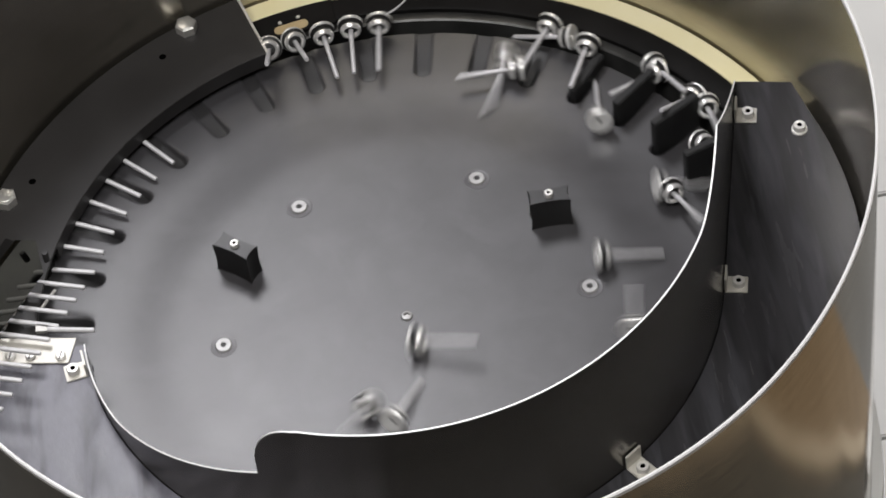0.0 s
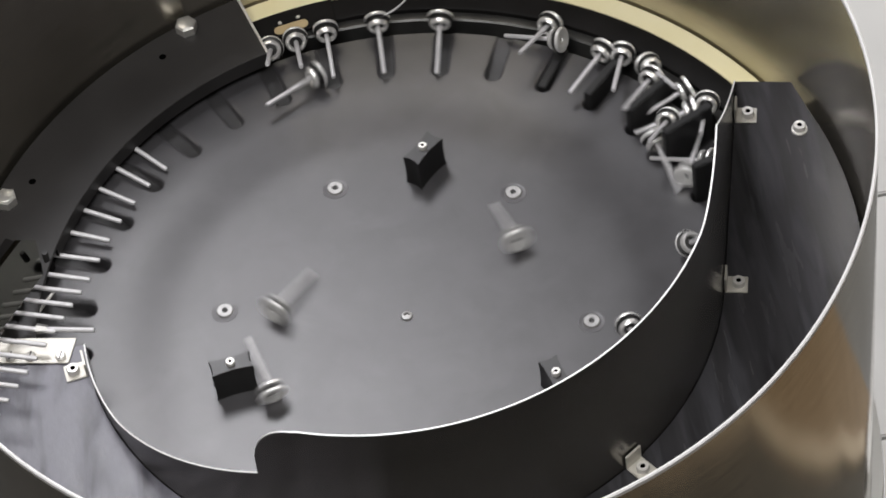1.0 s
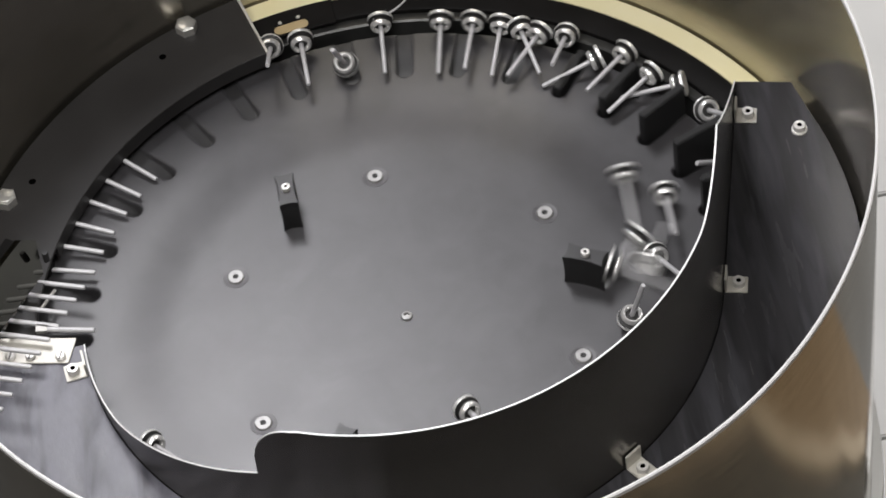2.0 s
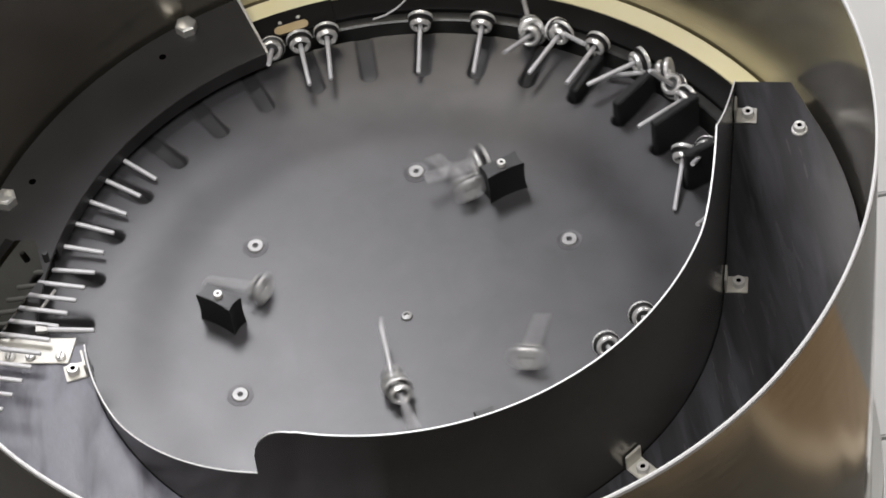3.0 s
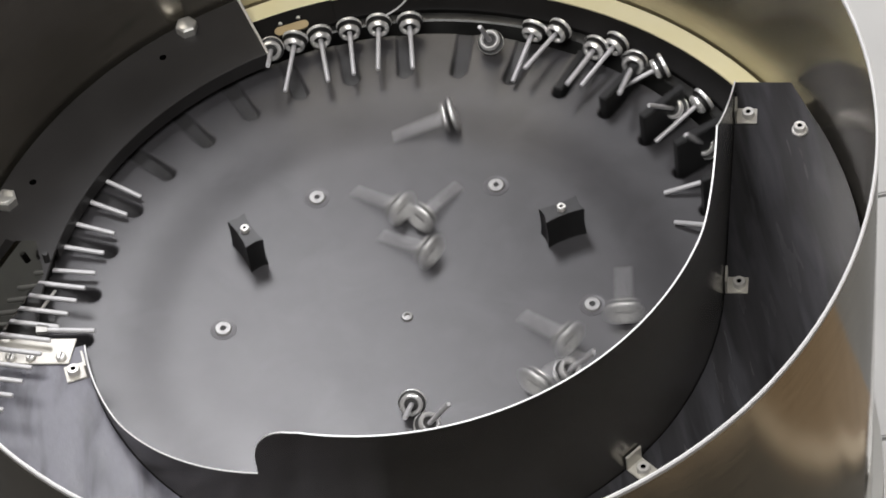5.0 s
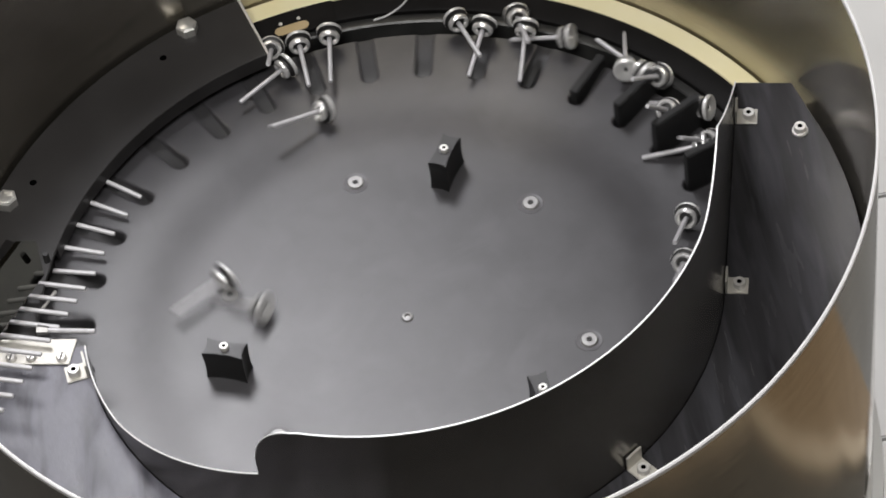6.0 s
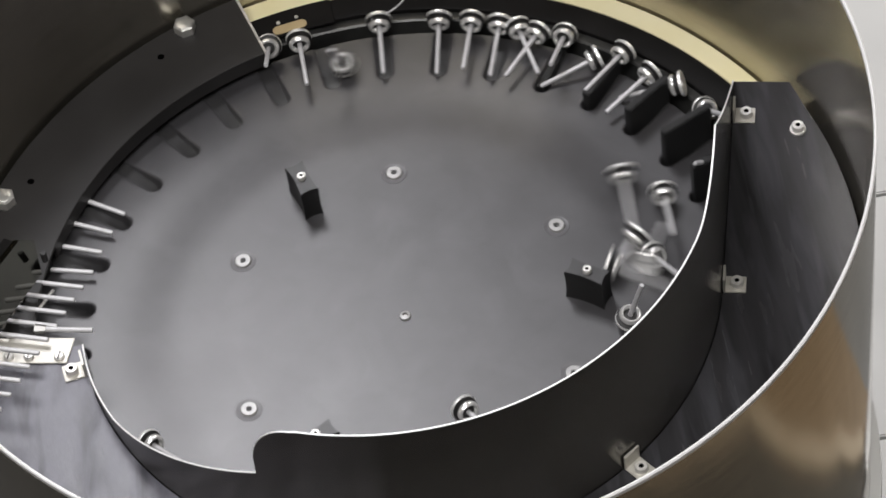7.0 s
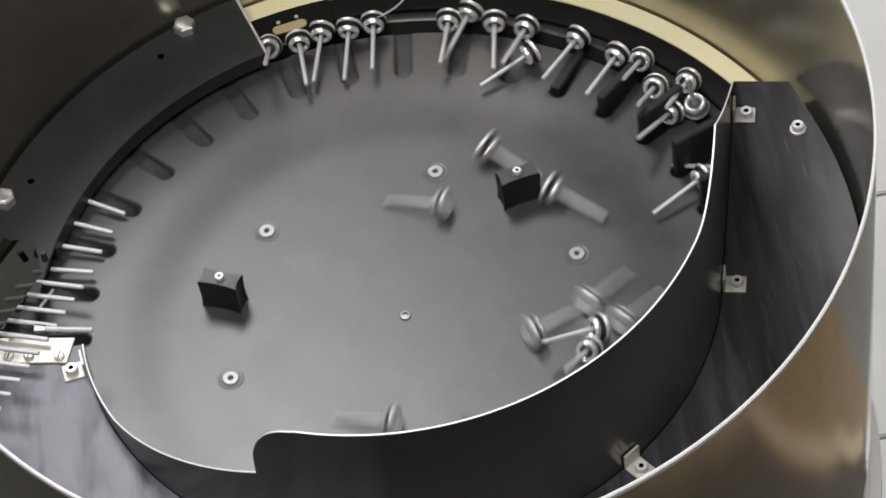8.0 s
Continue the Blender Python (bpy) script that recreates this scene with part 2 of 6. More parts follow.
# ---- room ----
def room():
    floor = tagged(new("floor"), "white glazed tile floor with grey grout", "floor", kind="structure")
    bm = box(7.0 / U, 7.0 / U, 0.1 / U, centre=(0, 0, -0.056 / U))
    part("floor_bed", bm, M_DARKFLOOR, floor, "dark unseen grey floor patch, added for the bowl's reflection")
    # Unseen patches, outlined to give the colours reflected in the bowl's outside.
    edge = [(0.65, -0.84), (0.75, -0.76), (0.90, -0.57), (0.97, -0.41), (1.00, -0.32), (0.985, -0.24), (0.96, -0.14), (0.91, 0.03), (0.82, 0.23), (0.66, 0.40)]
    edge = [(x - 0.030, y - 0.012) for x, y in edge]
    board = edge + [(0.60, 0.49), (0.78, 0.405), (0.93, 0.30), (1.10, 0.16), (1.35, -0.1), (1.6, -1.0), (0.64, -1.0)]
    part("brown_reflector", slab([(x / U, y / U) for x, y in board], -0.004 / U, 0.014 / U), M_BOARD, floor, "unseen brown floor patch, added for the bowl's reflection")
    rim = edge + [(x + 0.028, y + 0.014) for x, y in edge[::-1]]
    part("pale_reflector_edge", slab([(x / U, y / U) for x, y in rim], 0.0145 / U, 0.018 / U), M_TRIM, floor, "pale strip, added for the bright arc on the bowl")
    olive = [(0.60, 0.42), (0.30, 0.30), (0.30, -1.0), (0.66, -1.0), (1.05, -0.45), (1.03, -0.10), (0.93, 0.12)]
    part("floor_sheet", slab([(x / U, y / U) for x, y in olive], -0.005 / U, 0.006 / U), M_OLIVE, floor, "unseen olive floor patch, added for the bowl's reflection")
    # Unseen grey patch that dims the reflection at the bowl's right.
    mat = [(0.605, 0.46), (1.03, 0.15), (2.2, -0.5), (2.2, 2.2), (0.605, 2.2)]
    part("grey_reflector", slab([(x / U, y / U) for x, y in mat], -0.004 / U, 0.010 / U), M_MAT, floor, "unseen grey floor patch, added for the bowl's reflection")
    me = mesh_of("tile", box(0.296 / U, 0.296 / U, 0.012 / U, 0.0016 / U), M_TILE)
    for i in range(-2, 2):
        for j in range(-3, 10):
            x, y = 0.15 + 0.3 * i, 0.05 + 0.3 * j
            if not (y > 0.5 or (x > 1.0 and y > 0.0) or (x > 0.4 and y > 0.3)):
                continue
            t = new("tile", me)
            t.parent = floor
            t.matrix_basis = pose(0.15 + 0.3 * i, 0.05 + 0.3 * j, 0.0)
    # All unseen; south and east are brown to tint the steel's reflections.
    for name, m, sx, sy, mat, lab in (("wall_north", (0, 3.55, 1.45), 7.2, 0.1, M_PAINT, "plain off-white painted wall"),
                                      ("wall_south", (0, -3.55, 1.45), 7.2, 0.1, M_BROWN_WALL, "unseen wall, browned for reflections in the steel"),
                                      ("wall_east", (3.55, 0, 1.45), 0.1, 7.0, M_BROWN_WALL, "unseen wall, browned for reflections in the steel"),
                                      ("wall_west", (-3.55, 0, 1.45), 0.1, 7.0, M_PAINT, "plain off-white painted wall")):
        w = part(name, box(sx / U, sy / U, 2.9 / U), mat, label=lab, at=pose(*m), smooth=0)
        tagged(w, kind="structure", category="wall")
    c = part("ceiling", box(7.2 / U, 7.2 / U, 0.1 / U), M_CEILING, label="plain grey ceiling", at=pose(0, 0, 2.96), smooth=0)
    tagged(c, kind="structure", category="ceiling")


# ---- the machine's still parts ----
def bowl():
    t = thing("feeder_bowl", "large brushed stainless steel feeder bowl, open at the top", "bowl")
    th = 0.013
    wall = lathe([(BOWL_R, 1.525), (BOWL_R, -2.3), (BOWL_R - th, -2.3), (BOWL_R - th, 1.525)], 160, closed=True)
    for f in wall.faces:
        if f.calc_center_median().xy.length < BOWL_R - th * 0.8:
            f.material_index = 1
    part("bowl_wall", wall, [M_STEEL, M_BRUSHED], t)
    part("rim", lathe([(BOWL_R + 0.003, 1.52), (BOWL_R + 0.003, 1.545), (BOWL_R - 0.005, 1.552), (BOWL_R - th + 0.005, 1.552), (BOWL_R - th - 0.003, 1.545), (BOWL_R - th - 0.003, 1.52)], 160, closed=True), M_EDGE, t, "cut edge, whitened for its gleam")
    part("bowl_floor", lathe([(0, -0.42), (BOWL_R - th - 0.002, -0.42), (BOWL_R - th - 0.002, -0.36), (0, -0.36)], 96), M_SHADE, t)
    part("base_flange", lathe([(BOWL_R + 0.001, -1.52), (2.565, -1.52), (2.570, -1.50), (2.565, -1.45), (BOWL_R + 0.001, -1.45)], 128, closed=True), M_TILE, t, "white painted base flange")
    b = thing("machine_cabinet", "grey painted cabinet that carries the feeder bowl", "cabinet")
    part("cabinet_body", box(4.6, 4.6, 5.95, 0.05, (0, 0, -5.35)), M_CABINET, b)


def track():
    t = thing("rim_track", "worn ring track with a black outer wall round the disc", "track")
    part("running_ring", lathe([(2.135, -0.2), (2.198, -0.2), (2.198, -0.005), (2.19, 0.0), (2.145, 0.0), (2.135, -0.008)], 144, closed=True), M_TRACK, t, "grey worn running ring")
    part("outer_wall", lathe([(2.202, -0.2), (2.35, -0.2), (2.35, 0.03), (2.217, 0.03), (2.202, 0.02)], 144, closed=True), M_SHADE, t, "black steel ring")
    part("collar", arc_bar(2.353, 2.474, -0.2, 0.035, 22.2, 112, 1.5), M_YELLOW, t, "ivory yellow ring")


def hex_bolt(x, y, z, turn):
    t = thing("hex_bolt", "zinc plated hexagon bolt screwed into the black cover", "bolt", "cover bolts", m=BASE @ at_u(x, y, z, 0, 0, turn))
    bm = lathe([(0, 0.0), (0.064, 0.0), (0.064, 0.052), (0.054, 0.060), (0, 0.060)], 6)
    part("hex_head", bm, M_ZINC, t, smooth=10)
    part("washer_face", lathe([(0, 0.0601), (0.047, 0.0601), (0.047, 0.063), (0.044, 0.065), (0, 0.065)], 32), M_ZINC, t)
    return t


def cover():
    t = thing("arc_cover", "black anodised curved cover plate over the exit track", "cover")
    part("cover_plate", arc_bar(1.99, 2.464, 0.13, 0.15, 105.6, 176, 1.0, 0.004), M_COVER, t)
    part("cover_lip", arc_bar(1.991, 2.008, 0.045, 0.1295, 105.6, 157, 1.0), M_COVER, t)
    part("cover_heel", arc_bar(2.36, 2.452, 0.037, 0.1295, 105.6, 176, 1.0), M_COVER, t)
    for a, r in ((119.1, 2.318), (146.8, 2.311)):
        # No hole is cut; a raised black disc paints its dark inside.
        part("pin_hole_disc", lathe([(0, 0.002), (0.019, 0.002), (0.021, 0.0), (0, 0.0)], 16), M_HOLE, t, "small black disc that paints a hole", at=at_u(*polar(r, a, 0.1505)))
    part("end_edge", slab([polar(1.99, 105.2)[:2], polar(2.474, 105.2)[:2], polar(2.474, 105.55)[:2], polar(1.99, 105.55)[:2]], 0.06, 0.153), M_BRIGHT, t, "bare metal end face")
    hex_bolt(-0.968, 2.200, 0.151, 12)
    hex_bolt(-2.085, 1.146, 0.151, 40)


def socket_screw(parent, x, y, z, rx=0, ry=0, rz=0, s=1.0, name="screw"):
    """A round head with a hexagon bore; the bore's faces carry the second material, black to paint its shade."""
    bm = lathe([(0, 0.0), (0.034 * s, 0.0), (0.034 * s, 0.030 * s), (0.030 * s, 0.036 * s), (0.0145 * s, 0.036 * s), (0.0130 * s, 0.033 * s), (0.0130 * s, 0.010 * s), (0, 0.008 * s)], 24)
    for f in bm.faces:
        c = f.calc_center_median()
        if c.xy.length < 0.0136 * s and c.z > 0.004 * s:
            f.material_index = 1
    return part(name, bm, [M_BRIGHT, M_HOLE], parent, at=at_u(x, y, z, rx, ry, rz))


def lock_screw(x, y, z):
    t = thing("socket_screw", "bright socket head screw with a washer in the sheet plate", "screw", m=BASE @ at_u(x, y, z))
    part("washer", lathe([(0, 0), (0.044, 0), (0.044, 0.012), (0, 0.012)], 28), M_BRIGHT, t)
    socket_screw(t, 0, 0, 0.012, name="screw_head")


def guide_foot(a):
    """Plan of the guide wall at the station a: an arc that runs out straight at its end."""
    if a <= -14:
        return polar(WALL_R, a)
    k = (a + 14) / 39.5
    p0, p1 = polar(WALL_R, -14), Vector((1.998, 0.955, 0))
    mid = p0 + Vector((math.sin(radians(14)), math.cos(radians(14)), 0)) * 0.62
    return p0 * (1 - k) ** 2 + mid * 2 * k * (1 - k) + p1 * k * k


def guide_top(a):
    if a < -119.6:
        return 0.93 + (a + 119.6) * 0.0128 if a > -156 else max(0.335, 0.464 + (a + 156) * 0.006)
    if a < -112:
        k = (a + 119.6) / 7.6
        return 1.02 + 0.335 * math.sqrt(max(0, 1 - (1 - k) ** 2))
    if a < -30:
        return 1.365
    if a < -13:
        k = (a + 30) / 17
        return 1.365 + 0.25 * k * k * (3 - 2 * k)
    k = (a + 13) / 38.5
    return 1.615 + (0.34 - 1.615) * k


def guide_wall():
    t = thing("guide_wall", "thin curved stainless guide wall standing round the disc", "guide wall")
    stations = [-177.6 + 1.4 * k for k in range(42)] + [-119.7, -119.5] + [-119.4 + 0.6 * k for k in range(13)] + [-111 + 2 * k for k in range(68)] + [25.5]
    stations = sorted(set(stations))

    def strip(z_low, z_high, d0, d1):
        secs = []
        for a in stations:
            p = guide_foot(a)
            q = guide_foot(a + 0.2) - p
            n = Vector((q.y, -q.x, 0)).normalized()
            secs.append([p + n * d0 + Vector((0, 0, z_low(a))), p + n * d1 + Vector((0, 0, z_low(a))), p + n * d1 + Vector((0, 0, z_high(a))), p + n * d0 + Vector((0, 0, z_high(a)))])
        return sweep(secs)
    part("wall_sheet", strip(lambda a: 0.03 if a < -100 else 0.3205, lambda a: guide_top(a), -0.004, 0.004), M_GUIDE, t)
    part("top_edge", strip(lambda a: guide_top(a) + 0.0005, lambda a: guide_top(a) + 0.005, -0.0042, 0.0042), M_EDGE, t, "cut top edge, whitened for its gleam")


def sheet_plate():
    t = thing("sheet_plate", "rubbed stainless sheet plate filling the bowl round the guide wall", "plate")

    def outline(a0, a1, end, out_end):
        inner, outer, n = [], [], 90
        for k in range(n + 1):
            a = a0 + (a1 - a0) * k / n
            p = guide_foot(a)
            q = guide_foot(a + 0.2) - p
            inner.append(p + Vector((q.y, -q.x, 0)).normalized() * (0.0085 if a < -100 else -0.006))
            outer.append(polar(2.448 if a0 > -100 else 2.472, a0 + (out_end - a0) * k / n))
        return [(p.x, p.y) for p in inner + end + outer[::-1]]
    tip = [Vector((1.999, 0.968, 0)), Vector((2.30, 0.897, 0))]
    # One plate in two tones; the left piece carries painted sheen.
    part("dark_sheet", slab(outline(-99.7, 24.5, tip, 16.2), PLATE_Z - 0.02, PLATE_Z), M_PLATE, t, "dark sheet, the side without sheen")
    part("lit_sheet", slab(outline(-178, -100.0, [], -100.0), PLATE_Z - 0.02, PLATE_Z), M_PLATE_LIT, t, "bluish sheet with dark smudges, lightened for lamp sheen")
    secs = []
    for k in range(100):
        a = -100 + 124 * k / 99
        p = guide_foot(a)
        q = guide_foot(a + 0.2) - p
        n = Vector((q.y, -q.x, 0)).normalized()
        secs.append([p + n * 0.005 + Vector((0, 0, 0.3203)), p + n * 0.009 + Vector((0, 0, 0.3203)), p + n * 0.009 + Vector((0, 0, 0.322)), p + n * 0.005 + Vector((0, 0, 0.322))])
    part("seam", sweep(secs), M_HOLE, t, "dark joint along the guide wall")
    return t


def bracket(name_label, a):
    """A small folded angle with one socket screw on the sheet and its upright leg on the guide."""
    p = guide_foot(a)
    q = guide_foot(a + 0.2) - p
    turn = math.degrees(math.atan2(-q.x, q.y))
    t = thing("angle_bracket", name_label, "bracket", "angle brackets", m=BASE @ at_u(p.x, p.y, PLATE_Z + 0.001, 0, 0, turn))
    part("foot_leg", box(0.115, 0.105, 0.012, 0.003, (0.072, 0, 0.007)), M_TAB, t)
    part("upright_leg", box(0.012, 0.105, 0.11, 0.003, (0.0165, 0, 0.056)), M_TAB, t)
    part("fold", box(0.014, 0.105, 0.014, 0.005, (0.0175, 0, 0.008)), M_TAB, t)
    socket_screw(t, 0.082, 0, 0.014)
    return t


# ---- the turning disc ----
def dish(r):
    k = min(1, max(0, (r - 1.2) / 0.38))
    return -0.014 * k * k * (3 - 2 * k)


def turning_disc():
    t = thing("turning_disc", "dark grey scuffed plastic disc with slots round its edge", "disc")
    # the plain middle
    prof = [(0, 0)] + [(r, dish(r)) for r in (0.4, 0.8, 1.1, 1.2, 1.25, 1.3, 1.35, 1.4, 1.45, 1.5, 1.55, 1.6)]
    part("disc_middle", lathe(prof, 144), M_DISC, t, smooth=60)
    # one tenth-of-a-quarter sector with its slot, then all round
    w, r0, rc, r1 = 0.044, 1.60, 1.765, 2.045
    bm = bmesh.new()
    half = 5.0
    ring = [polar(r0, -half + 2.5 * k) for k in range(5)]
    right = [polar(r1, half), polar(r1, (half + 1.17) / 2), Vector((r1, w, 0))]
    slot = [Vector((rc, w, 0))] + [Vector((rc - w * math.sin(radians(s)), w * math.cos(radians(s)), 0)) for s in range(22, 180, 22)] + [Vector((rc, -w, 0))]
    left = [Vector((r1, -w, 0)), polar(r1, -(half + 1.17) / 2), polar(r1, -half)]
    outline = ring[::-1] + left[::-1] + slot[::-1] + right[::-1]
    vs = [bm.verts.new((p.x, p.y, dish(p.length))) for p in outline]
    f = bm.faces.new(vs)
    bmesh.ops.recalc_face_normals(bm, faces=bm.faces)
    if f.normal.z < 0:
        f.normal_flip()
    n5, n3 = 5, 3
    slot_v = set(vs[n5 + n3 - 1: len(vs) - n3 + 1])
    out = bmesh.ops.extrude_edge_only(bm, edges=[e for e in bm.edges if e.verts[0] in slot_v and e.verts[1] in slot_v or (e.verts[0].co.xy.length > 2.04 and e.verts[1].co.xy.length > 2.04)])
    low = [v for v in out["geom"] if isinstance(v, bmesh.types.BMVert)]
    bmesh.ops.translate(bm, vec=(0, 0, -0.12), verts=low)
    lip = [e for e in bm.edges if all(v in slot_v for v in e.verts) and len(e.link_faces) == 2]
    bmesh.ops.bevel(bm, geom=lip, offset=0.013, segments=3, affect="EDGES", profile=0.5)
    bmesh.ops.triangulate(bm, faces=[f for f in bm.faces if len(f.verts) > 4])
    verts = [v.co.copy() for v in bm.verts]
    bm.verts.index_update()
    faces = [[v.index for v in f.verts] for f in bm.faces]
    bm.free()
    allv, allf = [], []
    for k in range(36):
        rot = Matrix.Rotation(radians(10 * k), 3, "Z")
        base = len(allv)
        allv += [rot @ v * U for v in verts]
        allf += [[i + base for i in f] for f in faces]
    me = bpy.data.meshes.new("slotted_rim")
    me.from_pydata(allv, [], allf)
    me.materials.append(M_DISC)
    smooth_by_angle(me, 12)
    ob = new("slotted_rim", me)
    ob.parent = t
    part("under_disc", lathe([(1.5, -0.15), (1.733, -0.15), (1.757, -0.115), (1.81, -0.080), (1.90, -0.051), (1.99, -0.030), (2.046, -0.022), (2.046, -0.30), (1.5, -0.30)], 120, closed=True), M_UNDER, t, "carrier under the slots, darkened for their shade")
    part("centre_screw", lathe([(0, 0.004), (0.012, 0.004), (0.016, 0.014), (0.028, 0.012), (0.033, 0.0)], 24), M_SCREW, t, "small bright centre screw")
    me_screw = mesh_of("countersunk_screw", lathe([(0, 0.002), (0.0165, 0.002), (0.017, 0.0125), (0.041, 0.0125), (0.046, 0.008), (0.048, 0.0)], 28), M_SCREW)
    # Black filler paints the depth of the screw socket.
    me_socket = mesh_of("socket", lathe([(0, 0.004), (0.0168, 0.004), (0.0165, 0.0105), (0, 0.0065)], 6), M_RUBBER_RECESS)
    me_bore = mesh_of("counterbore", lathe([(0.040, 0.002), (0.050, 0.001), (0.062, 0.0012), (0.068, 0.0026), (0.072, 0.0022), (0.074, -0.002)], 36), M_BORE)
    for k in range(6):
        s = new("countersunk_screw", me_screw)
        bore = new("counterbore", me_bore)
        bore.parent = s
        hole = new("socket", me_socket)
        hole.parent = s
        s.parent = t
        s.matrix_basis = at_u(*polar(1.0, 60 * k - 0.9, 0.0))
    # three stirring blocks
    for k in range(3):
        a = 29.1 + 120 * k
        plan = []
        for (x0, y0), (x1, y1), (bx, by) in (((-0.113, -0.053), (0.113, -0.053), (0, 0.010)), ((0.113, -0.053), (0.113, 0.053), (-0.010, 0)),
                                             ((0.113, 0.053), (-0.113, 0.053), (0, -0.010)), ((-0.113, 0.053), (-0.113, -0.053), (0.010, 0))):
            for j in range(8):
                u, w = j / 8, 1 - (2 * j / 8 - 1) ** 2
                plan.append((x0 + (x1 - x0) * u + bx * w, y0 + (y1 - y0) * u + by * w))
        waist = [(0.0, 1.02), (0.012, 1.0), (0.06, 0.965), (0.11, 0.955), (0.16, 0.97), (0.205, 1.0), (0.214, 0.99)]
        blk = sweep([[(x * g, y * g, z) for x, y in plan] for z, g in waist])
        c = polar(0.998, a, 0.0)
        b = part("stirring_block", blk, M_BLOCK, t, "black moulded stirring block with hollow sides", at=at_u(c.x, c.y, 0, 0, 0, a + (-31, -9, -31)[k]))
        # Thin cap puts the light on the top into its colour.
        part("top_face", slab([(x * 0.975, y * 0.965) for x, y in plan], 0.2145, 0.2175), M_BLOCK_LIT, b, "grey top face, toned as lit")
        socket_screw(b, 0, 0, 0.2178, s=0.72, name="block_screw")
    # lifting fins, one in each slot
    fins = []
    me_fin = mesh_of("lifting_fin", box(0.315, 0.048, 0.46, 0.006, (1.895, 0, -0.23)), M_BLACK)
    for k in range(36):
        f = new("lifting_fin", me_fin)
        f.parent = t
        f.matrix_basis = pose(0, 0, 0, 0, 0, 10 * k - 0.7)
        fins.append(f)
    ob.matrix_basis = pose(0, 0, 0, 0, 0, -0.7)
    return t, fins


def fin_height(a):
    """How far a fin stands above the disc at the bearing a (degrees)."""
    a = (a + 180) % 360 - 180
    pts = ((-180, -0.19), (-150, -0.19), (-80, 0.25), (0, 0.27), (15, 0.27), (27, 0.25), (43, 0.13), (55, 0.02), (62, -0.07), (72, -0.19), (180, -0.19))
    for (a0, h0), (a1, h1) in zip(pts[:-1], pts[1:]):
        if a <= a1:
            k = (a - a0) / (a1 - a0)
            return h0 + (h1 - h0) * k
    return -0.19


# ---- the exit chute ----
def exit_chute():
    t = thing("exit_rail", "black steel exit rail that holds the rollers by their heads", "rail")
    d = Vector((-0.33, -0.48, 0)).normalized()
    n = Vector((-d.y, d.x, 0))
    s, e = Vector((-1.86, 0.72, 0)), Vector((-1.86, 0.72, 0)) + d * 1.5

    def bar(o0, o1, z0, z1, a=0.0, b=1.5):
        q = [s + d * a + n * o0, s + d * b + n * o0, s + d * b + n * o1, s + d * a + n * o1]
        return slab([(p.x, p.y) for p in q], z0, z1, 0.004)
    side = -1 if n.x > 0 else 1
    part("rail_bar", bar(side * 0.0, side * 0.05, 0.03, 0.12), M_SHADE, t)
    part("rail_back", bar(side * 0.2, side * 0.3, 0.0, 0.16), M_SHADE, t)
    part("rail_strip", tube([(-1.868, 0.513, 0.10), (-2.263, 0.003, 0.10)], 0.010, 6), M_BRIGHT, t, "bright steel edge strip")
    c = thing("clamp_block", "polished dark steel clamp plate over the exit rail", "block")
    low, high = Vector((-1.903, 0.527, 0.24)), Vector((-2.201, -0.225, 0.6))
    tall = Vector((0, 0.4, 0.917))
    back = tall.cross(high - low).normalized() * -0.035
    part("block_body", sweep([[q, q + rise, q + rise + back, q + back] for q, rise in ((low, tall * 0.21), (low.lerp(high, 0.19), tall * 0.30), (high, tall * 0.30))]), M_GLOSS, c, smooth=0)
    part("block_leg", box(0.08, 0.10, 0.09, 0.01, (-2.04, 0.60, 0.1965)), M_SHADE, c)
    part("block_stop", lathe([(0, 0.0), (0.018, 0.0), (0.018, 0.06), (0.014, 0.066), (0, 0.066)], 20), M_RUBBER_RECESS, c, at=at_u(-1.862, 0.52, 0.36))
    w = thing("bent_sheet", "bright bent sheet metal tab with slotted screws", "sheet")
    part("tab", slab([(-2.3, 0.098), (-2.06, 0.049), (-1.745, -0.015), (-1.80, -0.170), (-2.3, -0.065)], 0.322, 0.334, 0.002), M_TAB, w)
    for x, y in ((-1.835, -0.125), (-1.995, -0.09), (-2.10, -0.07)):
        h = part("slotted_screw", lathe([(0, 0.0), (0.028, 0.0), (0.028, 0.012), (0.02, 0.02), (0, 0.02)], 20), M_BRIGHT, w, at=at_u(x, y, 0.334))
        # Black bar on the head paints the slot's depth.
        part("screw_slot", box(0.05, 0.007, 0.003, 0, (0, 0, 0.0205)), M_RUBBER_RECESS, h, at=pose(0, 0, 0, 0, 0, 70))
    g = thing("guide_rod", "thin grey steel rod across the exit", "rod")
    part("rod", tube([(-1.93, 0.075, 0.345), (-1.80, 0.043, 0.345), (-1.645, 0.006, 0.345)], 0.014), M_PIN, g)
    part("rod_nut", lathe([(0, -0.03), (0.03, -0.03), (0.022, 0.03), (0, 0.03)], 6), M_SCREW, g, at=at_u(-1.92, 0.073, 0.345, 0, 90, -13))


